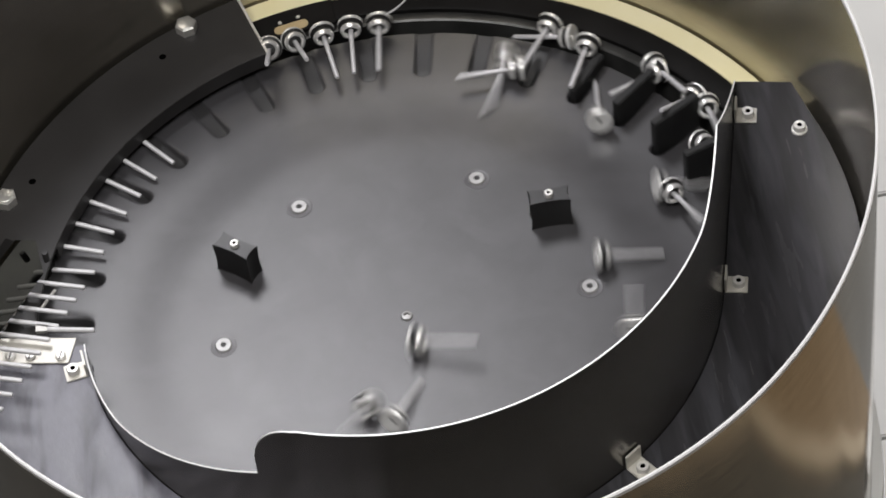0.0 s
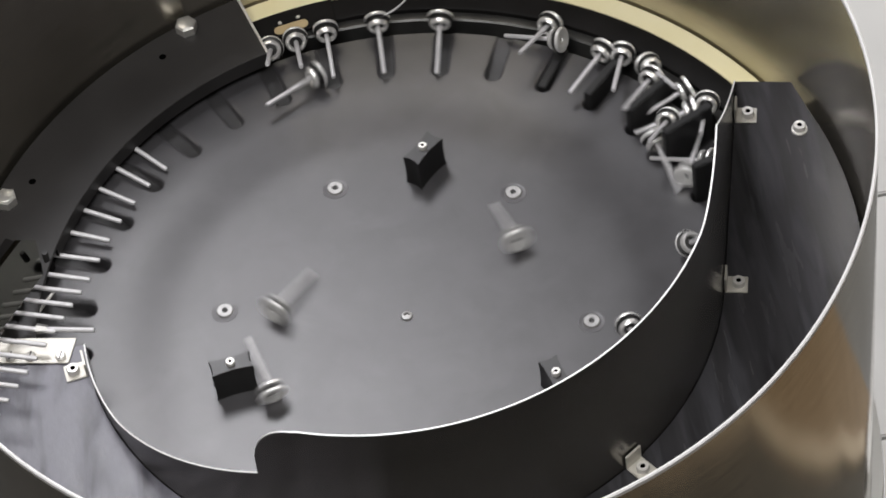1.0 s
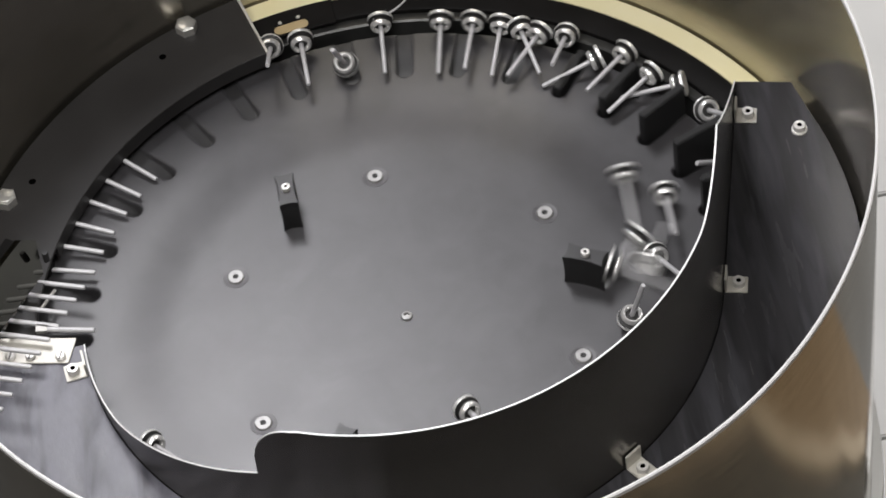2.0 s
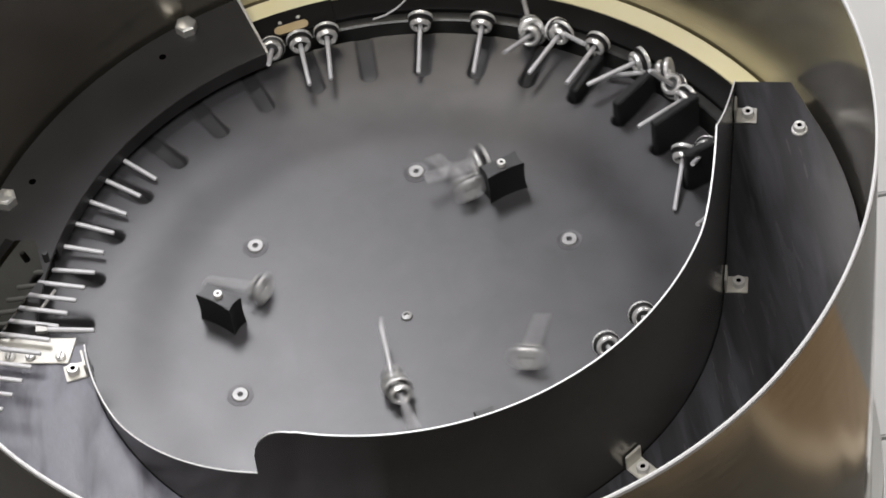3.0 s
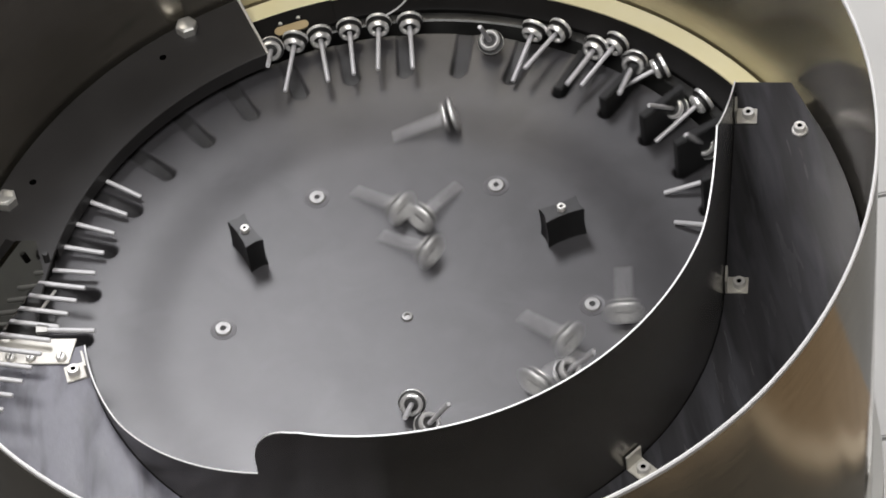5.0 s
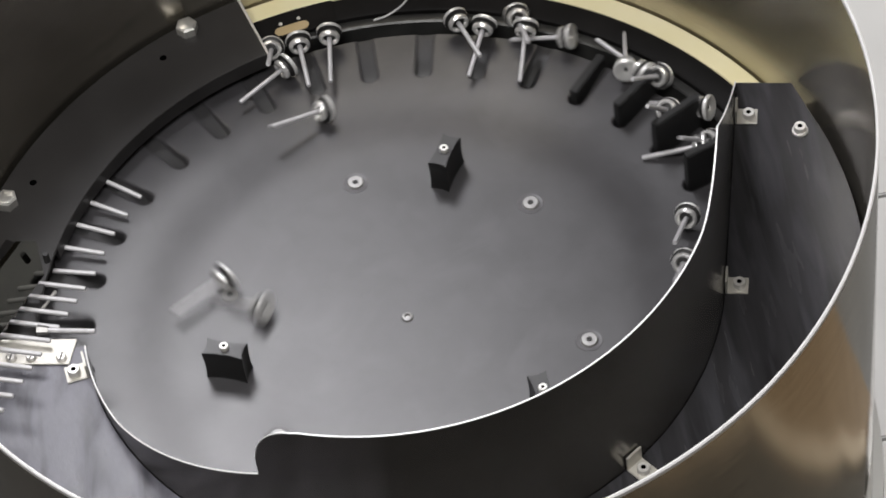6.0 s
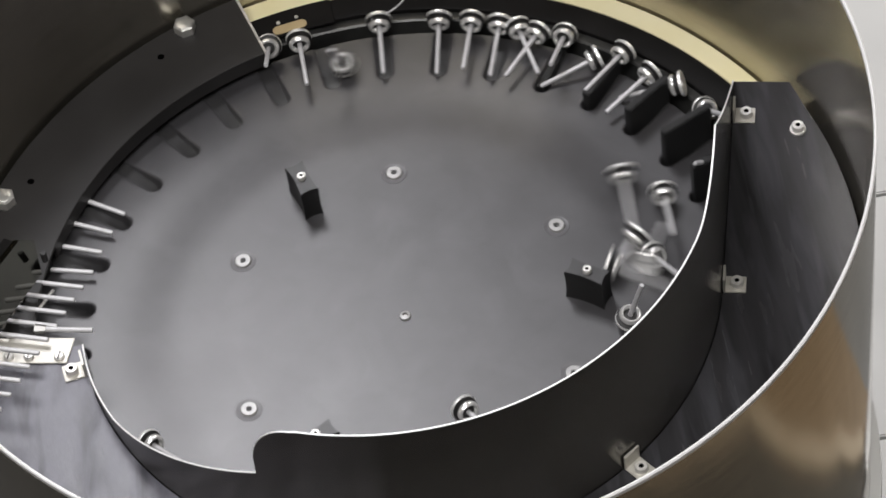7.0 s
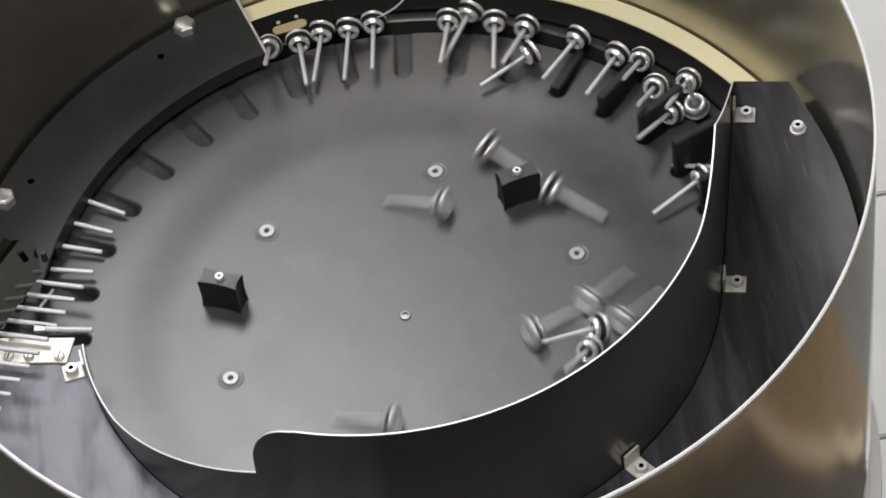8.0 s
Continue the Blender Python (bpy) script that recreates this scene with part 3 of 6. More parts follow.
def sensor_parts():
    t = thing("slotted_plate", "small black adjusting plate with a long slot", "plate")
    part("plate_bar", arc_bar(2.163, 2.346, 0.034, 0.05, 93, 105.4, 1.0, 0.004), M_SHADE, t)
    ends = [polar(2.205, 97.9) + Vector((0.031 * math.cos(radians(s)), 0.031 * math.sin(radians(s)), 0)) for s in range(-82, 99, 20)]
    ends += [polar(2.205, 101.6) + Vector((0.031 * math.cos(radians(s)), 0.031 * math.sin(radians(s)), 0)) for s in range(101, 282, 20)]
    part("slot_insert", slab([(p.x, p.y) for p in ends], 0.0505, 0.056), M_TAN, t, "tan slot")
    for a, r in ((101.1, 2.262), (98.3, 2.267)):
        part("dowel", lathe([(0, 0.006), (0.01, 0.006), (0.012, 0), (0, 0)], 12), M_BRIGHT, t, at=at_u(*polar(r, a, 0.05)))
    w = thing("sensor_wire", "thin bright bent wire above the track", "wire")
    pts = [(0.10, 2.045, 0.14), (0.135, 2.0465, 0.145), (0.17, 2.05, 0.15), (0.21, 2.060, 0.16), (0.25, 2.075, 0.17), (0.282, 2.0935, 0.18), (0.31, 2.115, 0.19), (0.335, 2.143, 0.20), (0.355, 2.175, 0.21)]
    part("wire", tube(pts, 0.0058, 8), M_PIN, w)


room()
bowl()
track()
sheet_plate()
guide_wall()
cover()
for a in (19.5, -13.4, -54.5, -172.5):
    bracket("bright folded angle bracket with one socket screw", a)
lock_screw(2.273, 0.551, PLATE_Z)
exit_chute()
sensor_parts()
DISC, FINS = turning_disc()
# ---- the small rollers ----
def roller_pin():
    """Head centre at the origin, pin along +x."""
    t = tagged(new("roller_pin"), "small shiny double-flanged metal roller on a thin pin", "roller", "rollers in the feeder")
    turn = Matrix.Rotation(radians(90), 4, "Y")
    for name, prof, mat, lab in (
            ("back_flange", [(0.0, -0.026), (0.013, -0.026), (0.015, -0.033), (0.030, -0.037), (0.060, -0.044), (0.069, -0.044), (0.0745, -0.039), (0.0745, -0.026), (0.070, -0.021), (0.066, -0.0195), (0, -0.0195)], M_FACE, "bright dished flange"),
            ("bore", [(0, -0.0275), (0.0125, -0.0275), (0.0125, -0.0262), (0, -0.0262)], M_HOLE, "black disc that paints the centre hole"),
            # Black ring paints the shaded groove and dark-reflecting flange front.
            ("groove_shade", [(0.03, -0.0192), (0.0725, -0.0192), (0.0715, -0.015), (0.054, -0.010), (0.052, 0.004), (0.03, 0.004)], M_RUBBER_RECESS, "ring blacked for the dark flange front and groove"),
            ("front_dome", [(0.035, 0.0042), (0.056, 0.0042), (0.062, 0.008), (0.063, 0.018), (0.059, 0.028), (0.051, 0.035), (0.046, 0.0350), (0.040, 0.029), (0.0365, 0.020), (0.035, 0.012)], M_CHROME, "polished domed flange"),
            # Black paints the shade inside the dome's cup.
            ("hub", [(0.0, 0.008), (0.0347, 0.008), (0.0347, 0.012), (0.018, 0.015), (0.0, 0.018)], M_RUBBER_RECESS, "hub blacked for the shaded cup"),
            ("pin", [(0, 0.015), (0.0138, 0.015), (0.0138, 0.326), (0.011, 0.335), (0, 0.335)], M_PIN, "satin steel pin")):
        bm = lathe(prof, 28 if name != "pin" else 12, closed=name in ("groove_shade", "front_dome"))
        bmesh.ops.transform(bm, matrix=turn, verts=bm.verts)
        part(name, bm, mat, t, lab)
    return t


FIRST_PIN = roller_pin()
PINS = [FIRST_PIN] + [copy_thing(FIRST_PIN, BASE) for k in range(32)]
QUEUE = [copy_thing(FIRST_PIN, BASE) for k in range(18)]


def lie(x, y, z, heading, lift):
    return BASE @ at_u(x, y, z, 0, -lift, heading)


def path(rows):
    """Rows (seconds, radius, bearing, height, heading, lift), filled in every tenth of a second: along the rim by bearing, else straight."""
    out = []
    for (t0, r0, a0, z0, h0, e0), (t1, r1, a1, z1, h1, e1) in zip(rows[:-1], rows[1:]):
        n = max(1, round((t1 - t0) * 10))
        dh = (h1 - h0 + 180) % 360 - 180
        for k in range(n):
            u = k / n
            if r0 > 1.85 and r1 > 1.85:
                p = polar(r0 + (r1 - r0) * u, a0 + (a1 - a0) * u)
            else:
                p = polar(r0, a0) * (1 - u) + polar(r1, a1) * u
            hop = 0.0 if max(r0, r1) > 1.85 else 0.10 * math.sin(math.pi * u) * min(1, (polar(r0, a0) - polar(r1, a1)).length)
            out.append((t0 + (t1 - t0) * u, lie(p.x, p.y, z0 + (z1 - z0) * u + hop, h0 + dh * u, e0 + (e1 - e0) * u)))
    t, r, a, z, h, e = rows[-1]
    p = polar(r, a)
    out.append((t, lie(p.x, p.y, z, h, e)))
    return out


def queue_pose(s):
    """A roller s pitches along the exit: round the rim under the cover, then down the straight rail."""
    if s <= 6:
        a = 130.7 + 4.85 * s
        p = polar(2.10, a, 0.052)
        return lie(p.x, p.y, p.z, a + 181 + s * 0.6, -8 + s * 1.0)
    k = s - 6
    tip = Vector((-1.654, 0.588, 0.08)).lerp(Vector((-2.106, -0.655, 0.68)), k / 10)
    w = min(1, k)
    head = tip - Vector((0.938, -0.345, 0)) * 0.335 + Vector((0, 0, 0.02 * (1 - w)))
    return lie(head.x, head.y, head.z, -20.2, -3 * (1 - w))


def queue_shift(t):
    ease = lambda a, b: min(1, max(0, (t - a) / (b - a)))
    return ease(0.8, 1.3) + ease(3.8, 4.2) + ease(6.55, 7.0)


def motions():
    times = [0.1 * k for k in range(81)]
    walk(DISC, [(t, BASE @ pose(0, 0, 0, 0, 0, SPIN * t)) for t in times])
    for k, f in enumerate(FINS):
        walk(f, [(t, pose(0, 0, fin_height(10 * k - 0.7 + SPIN * t) * U, 0, 0, 10 * k - 0.7)) for t in times[::2]])
    for k, pin in enumerate(QUEUE):
        walk(pin, [(t, queue_pose(k + queue_shift(t))) for t in times])
    pins = PINS
    walk(pins[0], path([(0, 2.053, 104.6, 0.100, -94, 34), (0.2, 2.053, 104.6, 0.100, -93, 33), (0.5, 2.053, 104.6, 0.100, -93, 33), (0.7, 2.053, 104.6, 0.100, -93, 33), (1, 2.048, 104.4, 0.100, -95, 34), (1.2, 2.047, 104.3, 0.100, -94, 34), (1.5, 2.047, 104.3, 0.100, -94, 34), (2, 2.062, 104.3, 0.100, -95, 31), (2.2, 2.050, 104.5, 0.100, -94, 34), (2.5, 2.048, 104.4, 0.100, -95, 33), (2.7, 2.048, 104.5, 0.100, -94, 34), (3, 2.045, 104.2, 0.100, -95, 34), (3.2, 2.053, 104.3, 0.100, -94, 34), (3.5, 1.851, 104.8, 0.085, -128, -14), (3.7, 2.066, 104.2, 0.100, -95, 32), (4, 2.054, 104.7, 0.100, -92, 33), (4.2, 2.051, 104.3, 0.100, -94, 34), (4.5, 2.059, 104.2, 0.100, -95, 32), (5, 2.048, 104.4, 0.100, -95, 33), (5.2, 2.048, 104.5, 0.100, -94, 34), (5.5, 2.056, 104.3, 0.100, -96, 33), (5.7, 2.053, 104.6, 0.100, -93, 33), (6, 2.056, 104.3, 0.100, -95, 34), (6.2, 2.056, 104.3, 0.100, -95, 34), (6.5, 2.064, 104.3, 0.100, -96, 34), (6.7, 2.050, 104.4, 0.100, -95, 32), (7, 2.062, 104.3, 0.100, -95, 31), (7.2, 2.050, 104.5, 0.100, -94, 34), (7.5, 2.048, 104.4, 0.100, -95, 33), (7.7, 2.048, 104.5, 0.100, -94, 34), (8, 2.056, 104.3, 0.100, -96, 33)]))
    walk(pins[1], path([(0, 2.050, 100.3, 0.100, -79, 27), (0.2, 2.042, 100.4, 0.100, -84, 22), (0.5, 2.045, 100.3, 0.100, -84, 23), (0.7, 2.045, 100.3, 0.100, -83, 21), (1, 2.048, 100.1, 0.100, -88, 21), (1.2, 2.051, 100.0, 0.100, -84, 22), (1.5, 2.049, 99.9, 0.100, -109, 0), (2, 2.028, 99.4, 0.100, -89, 1), (2.2, 2.029, 99.5, 0.100, -85, -2), (2.5, 2.042, 100.4, 0.100, -107, -7), (2.7, 2.027, 99.5, 0.100, -86, 0), (3, 2.025, 99.6, 0.100, -87, 1), (3.2, 2.036, 99.5, 0.100, -86, -2), (3.5, 2.035, 99.5, 0.100, -86, -2), (3.7, 2.040, 99.8, 0.100, -107, -8), (4, 2.025, 99.6, 0.100, -89, 2), (4.2, 2.041, 99.7, 0.100, -90, -1), (4.5, 2.029, 99.5, 0.100, -86, 0), (5, 2.042, 100.4, 0.100, -107, -7), (5.2, 2.027, 99.5, 0.100, -86, 0), (5.5, 2.024, 99.5, 0.100, -89, 1), (5.7, 2.045, 100.3, 0.100, -84, 23), (6, 2.029, 99.8, 0.100, -87, 1), (6.2, 2.041, 99.7, 0.100, -87, -4), (6.5, 2.035, 99.8, 0.100, -95, -2), (6.7, 2.032, 99.6, 0.100, -79, -3), (7, 2.028, 99.4, 0.100, -89, 1), (7.2, 2.029, 99.5, 0.100, -85, -2), (7.5, 2.042, 100.4, 0.100, -107, -7), (7.7, 2.027, 99.5, 0.100, -86, 0), (8, 2.024, 99.5, 0.100, -89, 1)]))
    walk(pins[2], path([(0, 2.036, 95.6, 0.100, -83, -2), (0.2, 2.043, 95.3, 0.100, -89, -2), (0.5, 2.043, 95.3, 0.100, -90, -1), (0.7, 2.043, 95.3, 0.100, -92, -3), (1, 1.762, 99.3, 0.085, -151, 2), (1.133, 1.019, 87.2, 0.085, 104, -11), (1.2, 1.199, 72.6, 0.085, 112, -11), (1.267, 1.435, 62.3, 0.085, 120, -11), (1.433, 1.312, 64.5, 0.085, 153, -12), (1.5, 0.985, 67.7, 0.085, 145, -12), (1.567, 0.664, 74.2, 0.085, 137, -12), (2, 1.380, -118.0, 0.085, 0, -12), (2.2, 1.380, -118.0, 0.085, 0, -12), (2.5, 1.380, -118.0, 0.085, 0, -12), (2.7, 1.536, -113.8, 0.085, 102, -12), (3, 1.536, -113.8, 0.085, 102, -12), (3.2, 1.536, -113.8, 0.085, 102, -12), (3.5, 1.536, -113.8, 0.085, 102, -12), (3.7, 1.536, -113.8, 0.085, 102, -12), (4, 1.380, -118.0, 0.085, 0, -12), (4.2, 1.380, -118.0, 0.085, 0, -12), (4.5, 1.536, -113.8, 0.085, 102, -12), (5, 1.380, -118.0, 0.085, 0, -12), (5.2, 1.536, -113.8, 0.085, 102, -12), (5.5, 1.380, -118.0, 0.085, 0, -12), (5.7, 1.536, -113.8, 0.085, 102, -12), (6, 1.536, -113.8, 0.085, 102, -12), (6.2, 1.536, -113.8, 0.085, 102, -12), (6.5, 1.380, -118.0, 0.085, 0, -12), (6.633, 0.676, -168.6, 0.085, 130, -14), (6.7, 0.995, -161.7, 0.085, 122, -14), (6.767, 1.321, -158.2, 0.085, 114, -14), (7, 1.380, -118.0, 0.085, 0, -12), (7.2, 1.380, -118.0, 0.085, 0, -12), (7.5, 1.380, -118.0, 0.085, 0, -12), (7.7, 1.536, -113.8, 0.085, 102, -12), (8, 1.380, -118.0, 0.085, 0, -12)]))
    walk(pins[3], path([(0, 2.042, 91.0, 0.100, -94, -2), (0.2, 2.035, 90.1, 0.100, -91, -1), (0.5, 2.037, 90.3, 0.100, -96, -2), (0.7, 2.037, 90.3, 0.100, -96, -0), (1, 2.048, 95.0, 0.100, -90, -3), (1.2, 2.040, 95.1, 0.100, -92, -3), (1.433, 1.620, 97.9, 0.085, 167, -14), (1.5, 1.478, 104.1, 0.085, 159, -14), (1.567, 1.220, 113.1, 0.085, 151, -14), (2, 1.552, -156.8, 0.085, -53, 17), (2.2, 0.939, 114.3, 0.085, -137, 72), (2.433, 0.716, 63.0, 0.085, 149, -14), (2.5, 0.395, 72.8, 0.085, 141, -14), (2.567, 0.148, 128.1, 0.085, 133, -14), (2.633, 0.144, -128.8, 0.085, 162, -14), (2.7, 0.475, -119.9, 0.085, 154, -14), (2.767, 0.808, -118.3, 0.085, 146, -14), (3, 0.560, -100.7, 0.085, -82, 17), (3.2, 1.504, -72.7, 0.085, 333, -12), (3.5, 0.881, -35.8, 0.085, -68, 38), (3.7, 0.795, -34.2, 0.085, -69, 32), (4, 1.193, -17.0, 0.085, -125, 44), (4.2, 1.154, -30.1, 0.085, -88, 38), (4.5, 1.400, -49.5, 0.085, 25, -12), (4.933, 0.946, -24.1, 0.085, -169, -14), (5, 1.135, -39.4, 0.085, -177, -14), (5.067, 1.381, -49.7, 0.085, -185, -14), (5.2, 1.400, -49.5, 0.085, 25, -12), (5.5, 0.974, -13.2, 0.085, -159, 18), (5.7, 1.524, -4.3, 0.085, -117, 24), (6, 1.556, -45.3, 0.085, 127, -12), (6.133, 1.165, -4.9, 0.085, 90, -14), (6.2, 1.492, -2.0, 0.085, 98, -14), (6.267, 1.620, -0.1, 0.085, 106, -14), (6.433, 1.620, 9.0, 0.085, 132, -14), (6.5, 1.558, 3.9, 0.085, 124, -14), (6.567, 1.281, -3.7, 0.085, 116, -14), (6.7, 1.455, -1.2, 0.085, -124, 32), (7, 1.219, -15.1, 0.085, -38, 75), (7.2, 1.336, -10.1, 0.085, -75, 78), (7.433, 0.963, -6.4, 0.085, -150, -14), (7.5, 1.160, -21.0, 0.085, -158, -14), (7.567, 1.410, -30.9, 0.085, -166, -14), (7.633, 1.457, -5.6, 0.085, 146, -14), (7.7, 1.285, -17.6, 0.085, 138, -14), (7.767, 1.185, -32.4, 0.085, 130, -14), (7.933, 0.937, -4.6, 0.085, 31, -14), (8, 1.191, -16.3, 0.085, 39, -14)]))
    walk(pins[4], path([(0, 2.035, 86.4, 0.100, -98, -3), (0.2, 1.987, 97.1, 0.085, -116, -13), (0.5, 1.771, 80.8, 0.085, -126, -14), (0.6333, 0.970, 111.2, 0.085, -142, -14), (0.7, 0.642, 106.6, 0.085, -150, -14), (0.7667, 0.328, 92.7, 0.085, -158, -14), (0.9333, 0.445, -169.5, 0.085, 56, -10), (1, 0.698, 168.1, 0.085, 48, -10), (1.067, 1.000, 158.3, 0.085, 40, -10), (1.133, 0.968, 165.5, 0.085, 128, -14), (1.2, 0.857, 145.7, 0.085, 136, -14), (1.267, 0.868, 123.4, 0.085, 144, -14), (1.433, 0.943, 59.7, 0.085, -34, 11), (1.5, 0.611, 57.2, 0.085, -26, 11), (1.567, 0.282, 49.1, 0.085, -18, 11), (2, 1.452, -100.1, 0.085, 179, -12), (2.2, 1.568, -76.9, 0.085, 231, -12), (2.5, 1.568, -76.9, 0.085, 231, -12), (2.7, 1.568, -76.9, 0.085, 231, -12), (3, 1.568, -76.9, 0.085, 231, -12), (3.2, 1.568, -76.9, 0.085, 231, -12), (3.5, 1.484, -63.2, 0.085, 308, -12), (3.7, 1.568, -76.9, 0.085, 231, -12), (4, 1.568, -76.9, 0.085, 231, -12), (4.2, 1.568, -76.9, 0.085, 231, -12), (4.5, 1.588, -86.4, 0.085, 256, -12), (5, 1.568, -76.9, 0.085, 231, -12), (5.2, 1.568, -76.9, 0.085, 231, -12), (5.5, 1.484, -63.2, 0.085, 308, -12), (5.7, 1.484, -63.2, 0.085, 308, -12), (6, 1.568, -76.9, 0.085, 231, -12), (6.2, 1.568, -76.9, 0.085, 231, -12), (6.5, 1.484, -63.2, 0.085, 308, -12), (6.633, 0.854, -8.3, 0.085, 59, -14), (6.7, 1.180, -12.4, 0.085, 67, -14), (6.767, 1.509, -14.8, 0.085, 75, -14), (7, 1.400, -49.5, 0.085, 25, -12), (7.2, 1.174, -15.3, 0.085, -130, 15), (7.5, 1.025, -32.9, 0.085, -49, 59), (7.7, 1.400, -49.5, 0.085, 25, -12), (8, 1.050, -19.9, 0.085, -160, 18)]))
    walk(pins[5], path([(0, 2.096, 59.0, 0.100, -125, 2), (0.2, 2.061, 67.5, 0.100, -165, -14), (0.4333, 1.620, 74.4, 0.085, 171, -14), (0.5, 1.688, 74.7, 0.085, 163, -14), (0.5667, 1.355, 75.0, 0.085, 155, -14), (0.6333, 0.895, 76.1, 0.085, 135, -9), (0.7, 0.669, 94.3, 0.085, 127, -9), (0.7667, 0.562, 124.2, 0.085, 119, -9), (0.9333, 0.421, 38.2, 0.085, 96, -14), (1, 0.738, 27.6, 0.085, 104, -14), (1.067, 1.065, 23.4, 0.085, 112, -14), (1.133, 1.330, 40.6, 0.085, -63, -4), (1.2, 1.644, 36.4, 0.085, -71, -4), (1.267, 1.620, 33.5, 0.085, -79, -4), (1.5, 1.332, 14.8, 0.085, -113, 15), (1.933, 1.169, 22.5, 0.085, -130, -14), (2, 1.317, 8.6, 0.085, -138, -14), (2.067, 1.526, -1.9, 0.085, -146, -14), (2.2, 2.015, 19.7, 0.100, -139, 44), (2.5, 1.938, 22.9, 0.085, -134, 57), (2.7, 2.084, 26.6, 0.100, -84, 40), (3, 2.051, 32.2, 0.100, -151, 4), (3.2, 2.008, 32.5, 0.100, -127, 37), (3.5, 2.086, 40.7, 0.100, 157, -14), (3.7, 2.077, 50.5, 0.100, 174, -14), (4, 2.038, 57.1, 0.100, -121, 0), (4.2, 2.036, 65.3, 0.100, -111, -9), (4.5, 2.025, 78.6, 0.100, -101, -9), (5, 2.018, 81.4, 0.100, -95, -0), (5.2, 2.020, 84.8, 0.100, -95, 2), (5.5, 2.043, 87.0, 0.100, -99, -2), (5.7, 2.043, 95.3, 0.100, -90, -1), (6, 2.031, 94.7, 0.100, -96, -4), (6.2, 2.026, 95.1, 0.100, -96, 2), (6.5, 2.037, 95.5, 0.100, -88, 2), (6.7, 1.844, 104.7, 0.085, -149, 1), (7, 1.801, 93.3, 0.085, -110, 62), (7.133, 1.620, 73.0, 0.085, -40, 1), (7.2, 1.401, 76.5, 0.085, -32, 1), (7.267, 1.091, 82.1, 0.085, -24, 1), (7.433, 1.056, 67.3, 0.085, 147, -14), (7.5, 0.747, 75.5, 0.085, 139, -14), (7.567, 0.474, 94.0, 0.085, 131, -14), (7.633, 1.234, 85.7, 0.085, 49, -3), (7.7, 1.111, 70.5, 0.085, 57, -3), (7.767, 1.080, 53.1, 0.085, 65, -3), (7.933, 1.495, 55.7, 0.085, -51, -14), (8, 1.166, 58.0, 0.085, -43, -14)]))
    walk(pins[6], path([(0, 2.057, 55.4, 0.100, 154, -14), (0.2, 2.032, 64.1, 0.100, -145, -2), (0.4333, 1.620, 52.3, 0.085, 143, -8), (0.5, 1.618, 53.7, 0.085, 135, -8), (0.5667, 1.289, 55.9, 0.085, 127, -8), (0.6333, 0.971, 39.9, 0.085, 115, -10), (0.7, 1.303, 38.2, 0.085, 123, -10), (0.7667, 1.620, 37.2, 0.085, 131, -10), (1, 1.877, 30.9, 0.085, -118, 30), (1.2, 2.098, 38.5, 0.100, 179, -14), (1.5, 2.076, 48.9, 0.100, -125, 17), (2, 1.988, 49.2, 0.085, -169, -14), (2.2, 2.078, 55.1, 0.100, -154, -14), (2.5, 2.077, 57.3, 0.100, -133, 3), (2.7, 2.060, 60.0, 0.100, -109, 12), (3, 2.074, 61.8, 0.100, 90, -14), (3.2, 1.521, 70.9, 0.085, -106, 63), (3.5, 0.965, 84.8, 0.085, 74, 25), (3.7, 0.481, -21.2, 0.085, -25, 12), (4, 0.955, 5.9, 0.085, -28, 14), (4.2, 1.470, -4.2, 0.085, -151, 71), (4.5, 1.600, 7.7, 0.085, -58, 58), (5, 1.815, 5.1, 0.085, 150, -14), (5.2, 1.600, 12.9, 0.085, -66, 34), (5.5, 1.967, 16.4, 0.085, 151, -14), (5.7, 1.967, 25.4, 0.085, -165, 14), (6, 2.089, 29.1, 0.100, 149, -14), (6.2, 2.075, 33.5, 0.100, -169, -14), (6.5, 2.109, 38.2, 0.100, -154, -14), (6.7, 2.056, 44.2, 0.100, -128, 13), (7, 2.058, 55.6, 0.100, -112, 20), (7.2, 1.937, 60.5, 0.085, -84, 31), (7.5, 2.034, 61.0, 0.100, -121, -12), (7.7, 1.998, 67.5, 0.100, -113, -8), (8, 2.030, 74.8, 0.100, -106, 3)]))
